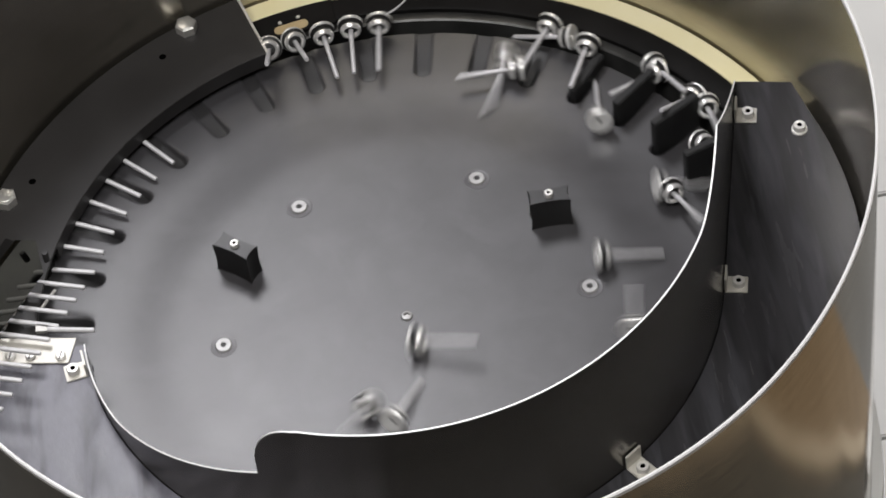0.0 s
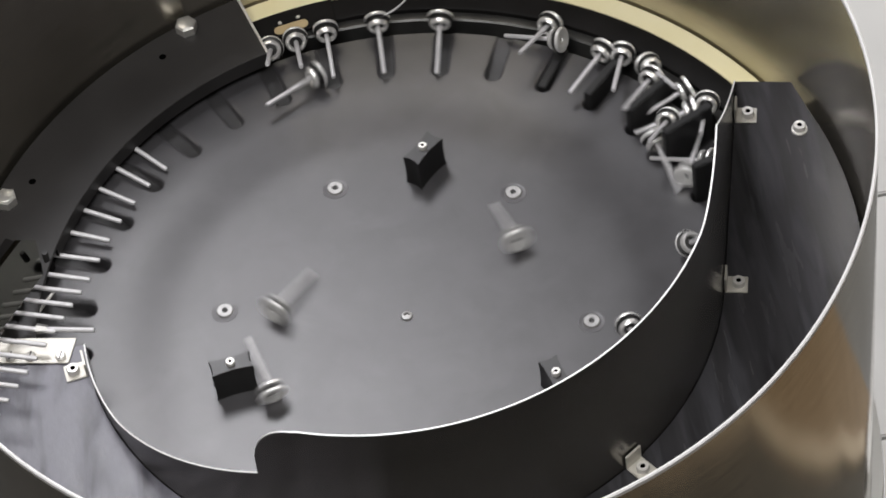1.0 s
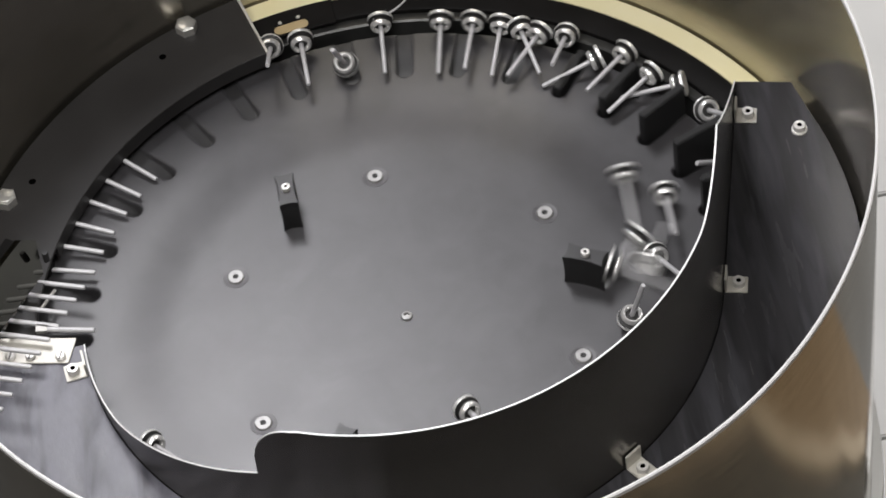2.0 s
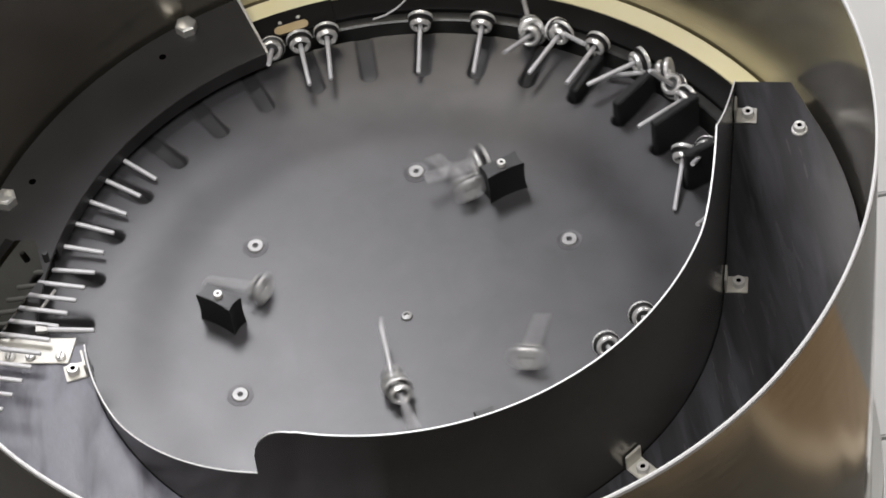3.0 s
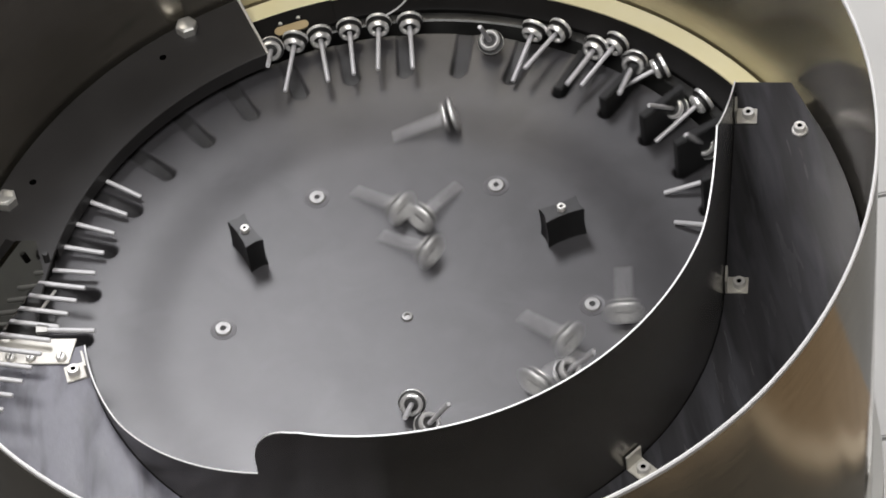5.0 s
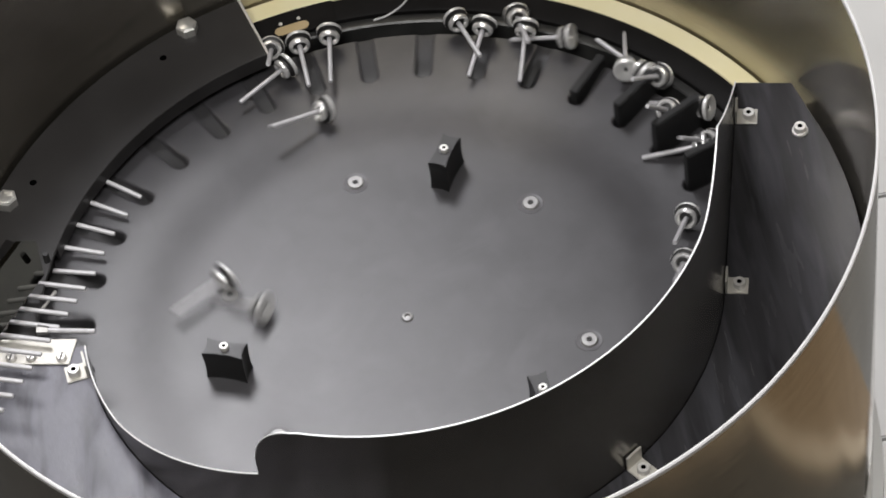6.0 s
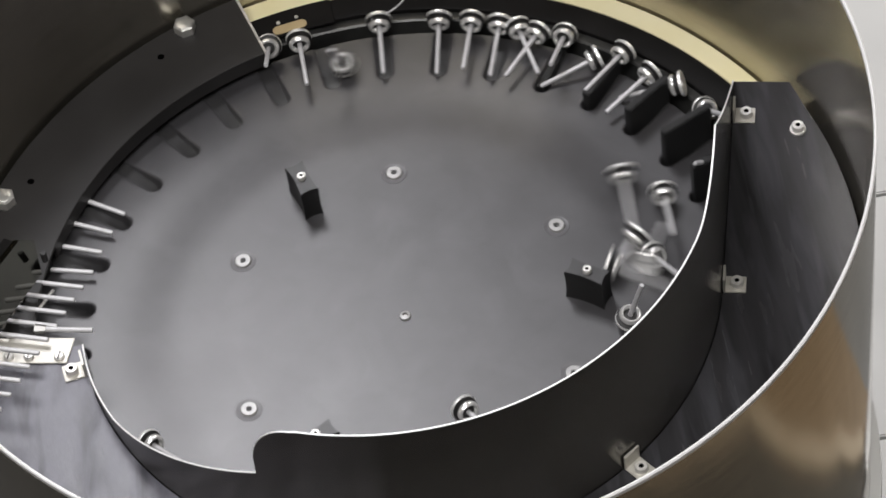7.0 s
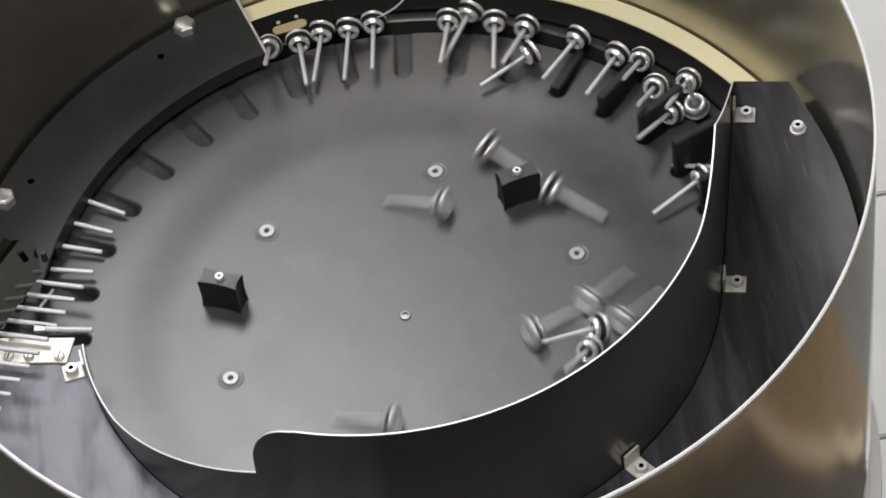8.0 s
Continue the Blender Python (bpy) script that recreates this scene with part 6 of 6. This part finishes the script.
    walk(pins[24], path([(0, 1.516, -104.3, 0.085, 77, -12), (0.2, 1.516, -104.3, 0.085, 77, -12), (0.5, 1.516, -104.3, 0.085, 77, -12), (0.7, 1.516, -104.3, 0.085, 77, -12), (1, 1.516, -104.3, 0.085, 77, -12), (1.2, 1.516, -104.3, 0.085, 77, -12), (1.5, 1.516, -104.3, 0.085, 77, -12), (2, 1.516, -104.3, 0.085, 77, -12), (2.2, 1.432, -90.6, 0.085, 154, -12), (2.5, 1.432, -90.6, 0.085, 154, -12), (2.7, 1.432, -90.6, 0.085, 154, -12), (3, 1.432, -90.6, 0.085, 154, -12), (3.2, 1.588, -86.4, 0.085, 256, -12), (3.5, 1.568, -76.9, 0.085, 231, -12), (3.7, 1.432, -90.6, 0.085, 154, -12), (4, 1.432, -90.6, 0.085, 154, -12), (4.2, 1.432, -90.6, 0.085, 154, -12), (4.5, 1.432, -90.6, 0.085, 154, -12), (5, 1.432, -90.6, 0.085, 154, -12), (5.2, 1.432, -90.6, 0.085, 154, -12), (5.5, 1.568, -76.9, 0.085, 231, -12), (5.7, 1.568, -76.9, 0.085, 231, -12), (6, 1.588, -86.4, 0.085, 256, -12), (6.2, 1.432, -90.6, 0.085, 154, -12), (6.5, 1.568, -76.9, 0.085, 231, -12), (6.633, 0.965, -10.4, 0.085, -88, -14), (6.7, 0.663, -20.7, 0.085, -80, -14), (6.767, 0.414, -45.1, 0.085, -72, -14), (7, 1.432, -90.6, 0.085, 154, -12), (7.133, 0.761, -6.7, 0.085, -122, -14), (7.2, 1.056, -16.6, 0.085, -130, -14), (7.267, 1.369, -22.1, 0.085, -138, -14), (7.433, 1.190, -9.8, 0.085, 130, -14), (7.5, 0.970, -23.2, 0.085, 122, -14), (7.567, 0.829, -42.6, 0.085, 114, -14), (7.7, 1.293, -14.2, 0.085, -136, 63), (7.933, 1.275, -19.4, 0.085, 47, -14), (8, 1.004, -9.6, 0.085, 39, -14)]))
    walk(pins[25], path([(0, 1.432, -90.6, 0.085, 154, -12), (0.2, 1.432, -90.6, 0.085, 154, -12), (0.5, 1.432, -90.6, 0.085, 154, -12), (0.7, 1.588, -86.4, 0.085, 256, -12), (1, 1.588, -86.4, 0.085, 256, -12), (1.2, 1.568, -76.9, 0.085, 231, -12), (1.5, 1.210, 12.6, 0.085, -112, 79), (1.933, 1.346, 14.2, 0.085, -36, -14), (2, 1.149, 1.8, 0.085, -28, -14), (2.067, 1.026, -14.6, 0.085, -20, -14), (2.133, 0.836, 13.9, 0.085, -85, -6), (2.2, 1.160, 9.2, 0.085, -93, -6), (2.267, 1.488, 6.6, 0.085, -101, -6), (2.5, 1.815, 5.1, 0.085, 150, -14), (2.7, 1.726, 11.0, 0.085, -83, 34), (3, 1.788, 9.5, 0.085, -123, 35), (3.2, 1.872, 19.5, 0.085, -136, 8), (3.5, 2.121, 31.3, 0.100, -86, 23), (3.7, 2.105, 40.4, 0.100, -94, 24), (4, 2.072, 41.3, 0.100, 171, -14), (4.2, 1.918, 48.9, 0.085, -142, -14), (4.5, 2.005, 58.7, 0.100, 113, -2), (5, 2.077, 57.3, 0.100, -133, 3), (5.2, 2.060, 60.0, 0.100, -109, 12), (5.5, 2.107, 71.7, 0.100, -126, -11), (5.633, 1.620, 76.8, 0.085, 180, -14), (5.7, 1.600, 75.6, 0.085, 172, -14), (5.767, 1.269, 73.9, 0.085, 164, -14), (6, 2.046, 62.4, 0.100, -106, -14), (6.2, 1.916, 71.7, 0.085, -92, -12), (6.433, 1.504, 26.6, 0.085, 157, -14), (6.5, 1.234, 18.4, 0.085, 149, -14), (6.567, 1.004, 5.9, 0.085, 141, -14), (6.7, 1.104, 15.4, 0.085, -148, 16), (6.933, 1.346, 14.2, 0.085, -36, -14), (7, 1.149, 1.8, 0.085, -28, -14), (7.067, 1.026, -14.6, 0.085, -20, -14), (7.133, 0.836, 13.9, 0.085, -85, -6), (7.2, 1.160, 9.2, 0.085, -93, -6), (7.267, 1.488, 6.6, 0.085, -101, -6), (7.5, 1.815, 5.1, 0.085, 150, -14), (7.7, 1.726, 11.0, 0.085, -83, 34), (8, 1.801, 16.8, 0.085, -153, -8)]))
    walk(pins[26], path([(0, 1.568, -76.9, 0.085, 231, -12), (0.2, 1.568, -76.9, 0.085, 231, -12), (0.5, 1.484, -63.2, 0.085, 308, -12), (0.7, 1.484, -63.2, 0.085, 308, -12), (1, 1.484, -63.2, 0.085, 308, -12), (1.2, 1.400, -49.5, 0.085, 25, -12), (1.5, 1.387, 8.4, 0.085, -133, 65), (1.933, 1.052, 10.0, 0.085, 55, -14), (2, 1.334, 1.4, 0.085, 63, -14), (2.067, 1.620, -4.0, 0.085, 71, -14), (2.2, 1.293, -6.7, 0.085, -81, 32), (2.433, 1.351, 0.8, 0.085, 157, -12), (2.5, 1.207, -12.7, 0.085, 149, -12), (2.567, 1.146, -28.7, 0.085, 141, -12), (2.7, 1.493, -0.9, 0.085, -68, 39), (3, 1.279, -15.0, 0.085, -86, 31), (3.2, 1.274, -12.3, 0.085, -122, 44), (3.5, 1.979, 17.6, 0.085, -154, 52), (3.7, 1.836, 24.5, 0.085, -119, -10), (4, 2.031, 20.1, 0.100, 140, -14), (4.2, 2.101, 29.4, 0.100, 154, -14), (4.5, 2.114, 37.9, 0.100, -113, 24), (5, 2.044, 50.3, 0.100, -127, 8), (5.2, 2.112, 57.2, 0.100, -127, -0), (5.5, 2.049, 67.3, 0.100, -100, -3), (5.7, 2.022, 71.1, 0.100, -113, -9), (6, 2.045, 73.7, 0.100, -75, 6), (6.2, 1.982, 75.8, 0.085, -135, -14), (6.5, 1.993, 92.6, 0.085, -100, -5), (6.7, 1.993, 75.6, 0.100, 87, -14), (7, 2.042, 86.1, 0.100, -94, -10), (7.2, 2.047, 94.9, 0.100, -95, -2), (7.5, 2.026, 96.2, 0.100, -89, -1), (7.633, 1.620, 109.6, 0.085, -143, 1), (7.7, 1.599, 107.6, 0.085, -151, 1), (7.767, 1.275, 104.6, 0.085, -159, 1), (7.933, 1.056, 65.4, 0.085, 163, -11), (8, 0.722, 65.6, 0.085, 155, -11)]))
    walk(pins[27], path([(0, 1.484, -63.2, 0.085, 308, -12), (0.2, 1.400, -49.5, 0.085, 25, -12), (0.5, 1.391, -2.7, 0.085, -116, 79), (0.6333, 1.558, -10.9, 0.085, -161, -14), (0.7, 1.381, 0.2, 0.085, -153, -14), (0.7667, 1.269, 13.8, 0.085, -145, -14), (1, 1.756, 19.4, 0.085, 64, -1), (1.133, 1.473, 36.5, 0.085, 70, 5), (1.2, 1.713, 28.2, 0.085, 78, 5), (1.267, 1.620, 21.9, 0.085, 86, 5), (1.5, 1.763, 23.1, 0.085, -139, -9), (2, 2.092, 28.0, 0.100, -75, 41), (2.2, 2.115, 34.4, 0.100, -128, 29), (2.5, 2.123, 39.6, 0.100, -168, -14), (2.7, 2.105, 40.0, 0.100, 171, -14), (3, 2.094, 42.9, 0.100, -159, 2), (3.2, 2.118, 48.8, 0.100, -128, 36), (3.5, 2.023, 58.9, 0.100, 179, -14), (3.7, 1.311, 71.3, 0.085, -142, 55), (3.933, 1.460, 62.1, 0.085, -114, 2), (4, 1.471, 49.1, 0.085, -122, 2), (4.067, 1.556, 36.8, 0.085, -130, 2), (4.2, 1.774, 27.1, 0.085, 111, 17), (4.433, 1.614, 39.4, 0.085, 183, -10), (4.5, 1.400, 29.7, 0.085, 175, -10), (4.567, 1.240, 16.9, 0.085, 167, -10), (5, 1.938, 22.9, 0.085, -134, 57), (5.2, 2.084, 26.6, 0.100, -84, 40), (5.5, 1.933, 31.7, 0.085, -133, 19), (5.7, 2.123, 35.0, 0.100, -154, -14), (6, 2.051, 41.5, 0.100, 129, 6), (6.2, 1.879, 52.7, 0.085, 136, -14), (6.5, 2.053, 61.9, 0.100, -126, -7), (6.7, 2.050, 61.3, 0.100, -114, -10), (7, 2.035, 71.0, 0.100, -107, -3), (7.2, 2.037, 80.4, 0.100, -100, -2), (7.5, 2.032, 91.3, 0.100, -93, -1), (7.7, 2.040, 89.8, 0.100, -93, -4), (8, 2.030, 91.1, 0.100, -103, -11)]))
    walk(pins[28], path([(0, 1.400, -49.5, 0.085, 25, -12), (0.2, 1.225, -23.9, 0.085, -110, 28), (0.4333, 1.475, -14.4, 0.085, 163, -14), (0.5, 1.482, -1.5, 0.085, 171, -14), (0.5667, 1.561, 10.8, 0.085, 179, -14), (0.6333, 1.151, 3.6, 0.085, 53, -14), (0.7, 1.443, -3.5, 0.085, 61, -14), (0.7667, 1.620, -8.1, 0.085, 69, -14), (1, 1.578, 3.6, 0.085, -63, 54), (1.2, 1.682, 8.8, 0.085, -130, 77), (1.5, 1.663, 10.1, 0.085, -140, 53), (2, 1.967, 18.2, 0.085, -138, 43), (2.2, 2.127, 27.2, 0.100, -84, 35), (2.5, 2.094, 30.1, 0.100, -151, -14), (2.7, 1.901, 31.3, 0.085, -124, -14), (3, 2.077, 35.6, 0.100, -141, 58), (3.2, 2.051, 41.4, 0.100, -142, 2), (3.5, 2.000, 53.7, 0.100, -116, -4), (3.7, 1.996, 62.9, 0.085, -106, -8), (4, 1.958, 63.0, 0.085, -143, -14), (4.2, 1.722, 61.3, 0.085, 137, -14), (4.5, 1.768, 40.7, 0.085, 158, -14), (5, 2.094, 30.1, 0.100, -151, -14), (5.2, 1.901, 31.3, 0.085, -124, -14), (5.5, 2.148, 34.1, 0.100, -121, 23), (5.7, 1.968, 37.0, 0.085, 175, -14), (6, 2.064, 55.8, 0.100, 158, -14), (6.133, 1.455, 49.2, 0.085, -75, -14), (6.2, 1.718, 41.8, 0.085, -83, -14), (6.267, 1.620, 36.4, 0.085, -91, -14), (6.433, 1.360, 27.4, 0.085, -74, -8), (6.5, 1.679, 23.6, 0.085, -82, -8), (6.567, 1.620, 21.0, 0.085, -90, -8), (6.7, 2.014, 23.2, 0.100, -159, 13), (7, 2.092, 28.0, 0.100, -75, 41), (7.2, 2.115, 34.4, 0.100, -128, 29), (7.5, 2.123, 39.6, 0.100, -168, -14), (7.7, 2.105, 40.0, 0.100, 171, -14), (8, 2.102, 42.4, 0.100, -117, 31)]))
    walk(pins[29], path([(0, 1.536, -113.8, 0.085, 102, -12), (0.2, 1.536, -113.8, 0.085, 102, -12), (0.5, 1.536, -113.8, 0.085, 102, -12), (0.7, 1.536, -113.8, 0.085, 102, -12), (1, 1.536, -113.8, 0.085, 102, -12), (1.2, 1.536, -113.8, 0.085, 102, -12), (1.5, 1.380, -118.0, 0.085, 0, -12), (2, 1.536, -113.8, 0.085, 102, -12), (2.2, 1.516, -104.3, 0.085, 77, -12), (2.5, 1.516, -104.3, 0.085, 77, -12), (2.7, 1.516, -104.3, 0.085, 77, -12), (3, 1.516, -104.3, 0.085, 77, -12), (3.2, 1.516, -104.3, 0.085, 77, -12), (3.5, 1.516, -104.3, 0.085, 77, -12), (3.7, 1.516, -104.3, 0.085, 77, -12), (4, 1.516, -104.3, 0.085, 77, -12), (4.2, 1.516, -104.3, 0.085, 77, -12), (4.5, 1.516, -104.3, 0.085, 77, -12), (5, 1.516, -104.3, 0.085, 77, -12), (5.2, 1.516, -104.3, 0.085, 77, -12), (5.5, 1.516, -104.3, 0.085, 77, -12), (5.7, 1.516, -104.3, 0.085, 77, -12), (6, 1.516, -104.3, 0.085, 77, -12), (6.2, 1.380, -118.0, 0.085, 0, -12), (6.433, 0.585, -35.9, 0.085, 8, -14), (6.5, 0.475, -1.2, 0.085, -0, -14), (6.567, 0.576, 34.2, 0.085, -8, -14), (6.7, 0.815, -3.7, 0.085, -95, 38), (7, 1.568, -76.9, 0.085, 231, -12), (7.2, 1.484, -63.2, 0.085, 308, -12), (7.5, 0.759, -90.3, 0.085, -68, 62), (7.7, 1.452, -100.1, 0.085, 179, -12), (8, 1.432, -90.6, 0.085, 154, -12)]))
    walk(pins[30], path([(0, 1.452, -100.1, 0.085, 179, -12), (0.2, 1.452, -100.1, 0.085, 179, -12), (0.5, 1.452, -100.1, 0.085, 179, -12), (0.7, 1.452, -100.1, 0.085, 179, -12), (1, 1.452, -100.1, 0.085, 179, -12), (1.2, 1.452, -100.1, 0.085, 179, -12), (1.433, 0.622, 21.5, 0.085, -0, -14), (1.5, 0.632, -9.3, 0.085, 8, -14), (1.567, 0.796, -32.9, 0.085, 16, -14), (2, 1.568, -76.9, 0.085, 231, -12), (2.2, 1.484, -63.2, 0.085, 308, -12), (2.5, 0.759, -90.3, 0.085, -68, 62), (2.7, 1.452, -100.1, 0.085, 179, -12), (3, 1.452, -100.1, 0.085, 179, -12), (3.2, 1.452, -100.1, 0.085, 179, -12), (3.433, 0.759, -135.5, 0.085, 127, -7), (3.5, 0.426, -136.1, 0.085, 135, -7), (3.567, 0.093, -141.2, 0.085, 143, -7), (3.633, 0.964, -169.7, 0.085, -92, -3), (3.7, 0.660, -159.8, 0.085, -100, -3), (3.767, 0.406, -135.8, 0.085, -108, -3), (3.933, 1.118, 60.6, 0.085, -146, -2), (4, 0.969, 44.2, 0.085, -154, -2), (4.067, 0.922, 24.0, 0.085, -162, -2), (4.133, 0.677, 38.7, 0.085, -59, -14), (4.2, 0.343, 38.4, 0.085, -51, -14), (4.267, 0.010, 18.3, 0.085, -43, -14), (4.433, 1.206, 23.7, 0.085, -1, -14), (4.5, 1.156, 7.6, 0.085, 7, -14), (4.567, 1.200, -8.5, 0.085, 15, -14), (4.933, 1.083, -8.9, 0.085, 137, -14), (5, 0.894, -25.0, 0.085, 129, -14), (5.067, 0.806, -46.8, 0.085, 121, -14), (5.2, 1.330, -16.2, 0.085, -112, 63), (5.433, 0.715, 0.0, 0.085, 43, -14), (5.5, 0.997, -12.1, 0.085, 51, -14), (5.567, 1.304, -18.7, 0.085, 59, -14), (5.7, 1.377, 1.3, 0.085, -103, 79), (6, 1.513, -0.7, 0.085, -109, 34), (6.133, 1.595, -3.8, 0.085, 28, -14), (6.2, 1.493, 8.0, 0.085, 20, -14), (6.267, 1.460, 20.9, 0.085, 12, -14), (6.433, 1.592, 21.4, 0.085, 173, -14), (6.5, 1.421, 10.5, 0.085, 165, -14), (6.567, 1.315, -2.8, 0.085, 157, -14), (6.633, 1.620, 16.8, 0.085, 170, -12), (6.7, 1.485, 6.3, 0.085, 162, -12), (6.767, 1.379, -6.4, 0.085, 154, -12), (7, 1.383, 1.8, 0.085, -72, 28), (7.2, 1.758, 14.1, 0.085, -124, 40), (7.5, 1.905, 15.8, 0.085, 177, -14), (7.7, 1.995, 23.2, 0.085, -75, 37), (8, 2.069, 29.9, 0.100, -123, 74)]))
    walk(pins[31], path([(0, 1.588, -86.4, 0.085, 256, -12), (0.2, 1.588, -86.4, 0.085, 256, -12), (0.5, 1.568, -76.9, 0.085, 231, -12), (0.7, 1.568, -76.9, 0.085, 231, -12), (1, 1.568, -76.9, 0.085, 231, -12), (1.2, 1.484, -63.2, 0.085, 308, -12), (1.5, 1.329, -6.8, 0.085, -136, 60), (2, 1.400, -49.5, 0.085, 25, -12), (2.2, 1.174, -15.3, 0.085, -130, 15), (2.5, 1.025, -32.9, 0.085, -49, 59), (2.7, 1.400, -49.5, 0.085, 25, -12), (3, 1.400, -49.5, 0.085, 25, -12), (3.2, 1.400, -49.5, 0.085, 25, -12), (3.5, 1.126, -25.6, 0.085, -56, 59), (3.7, 0.989, -26.4, 0.085, -85, 35), (3.933, 0.980, -25.4, 0.085, 88, -14), (4, 1.276, -17.5, 0.085, 96, -14), (4.067, 1.587, -12.7, 0.085, 104, -14), (4.2, 1.247, -18.3, 0.085, -108, 38), (4.5, 1.523, -2.5, 0.085, -120, 40), (4.933, 0.842, -14.3, 0.085, 73, -12), (5, 1.174, -12.7, 0.085, 81, -12), (5.067, 1.507, -11.8, 0.085, 89, -12), (5.2, 1.507, 0.2, 0.085, -97, 39), (5.433, 1.504, 31.5, 0.085, -48, -8), (5.5, 1.192, 26.4, 0.085, -40, -8), (5.567, 0.896, 17.9, 0.085, -32, -8), (5.633, 1.213, 49.8, 0.085, -0, -14), (5.7, 1.019, 35.8, 0.085, 8, -14), (5.767, 0.910, 16.9, 0.085, 16, -14), (6, 1.504, -72.7, 0.085, 333, -12), (6.2, 1.484, -63.2, 0.085, 308, -12), (6.5, 1.195, -20.5, 0.085, -90, 27), (6.7, 1.047, -5.2, 0.085, -150, 55), (7, 1.484, -63.2, 0.085, 308, -12), (7.2, 1.400, -49.5, 0.085, 25, -12), (7.433, 0.558, -39.9, 0.085, 45, -14), (7.5, 0.891, -38.7, 0.085, 53, -14), (7.567, 1.225, -38.2, 0.085, 61, -14), (7.7, 1.484, -63.2, 0.085, 308, -12), (8, 1.042, -28.3, 0.085, -122, 34)]))
    walk(pins[32], path([(0, 1.504, -72.7, 0.085, 333, -12), (0.2, 1.484, -63.2, 0.085, 308, -12), (0.5, 1.400, -49.5, 0.085, 25, -12), (0.7, 1.400, -49.5, 0.085, 25, -12), (1, 1.400, -49.5, 0.085, 25, -12), (1.2, 1.570, 5.4, 0.085, -154, 76), (1.5, 1.573, 3.6, 0.085, -118, 30), (2, 1.219, -15.1, 0.085, -38, 75), (2.2, 1.336, -10.1, 0.085, -75, 78), (2.433, 0.963, -6.4, 0.085, -150, -14), (2.5, 1.160, -21.0, 0.085, -158, -14), (2.567, 1.410, -30.9, 0.085, -166, -14), (2.633, 1.457, -5.6, 0.085, 146, -14), (2.7, 1.285, -17.6, 0.085, 138, -14), (2.767, 1.185, -32.4, 0.085, 130, -14), (3, 1.125, -25.3, 0.085, -83, 32), (3.2, 1.226, -18.4, 0.085, -113, 71), (3.5, 1.942, 15.5, 0.085, 177, -14), (3.7, 2.060, 25.3, 0.100, 143, -14), (4, 2.046, 26.1, 0.100, -137, 42), (4.2, 2.016, 30.1, 0.100, 150, -3), (4.5, 2.088, 41.1, 0.100, 174, -14), (5, 2.123, 39.6, 0.100, -168, -14), (5.2, 2.105, 40.0, 0.100, 171, -14), (5.5, 2.102, 42.4, 0.100, -117, 31), (5.7, 2.054, 51.9, 0.100, -114, 22), (6, 2.126, 64.5, 0.100, -86, 21), (6.2, 2.030, 72.7, 0.100, -74, 25), (6.433, 1.620, 55.4, 0.085, 54, -14), (6.5, 1.719, 44.3, 0.085, 62, -14), (6.567, 1.620, 34.5, 0.085, 70, -14), (6.7, 2.036, 34.4, 0.100, -61, 33), (7, 2.052, 39.7, 0.100, -146, -7), (7.2, 2.088, 44.8, 0.100, -118, 16), (7.5, 2.125, 47.9, 0.100, -135, -4), (7.7, 2.039, 52.1, 0.100, -112, 1), (8, 2.045, 62.1, 0.100, -121, 10)]))


motions()
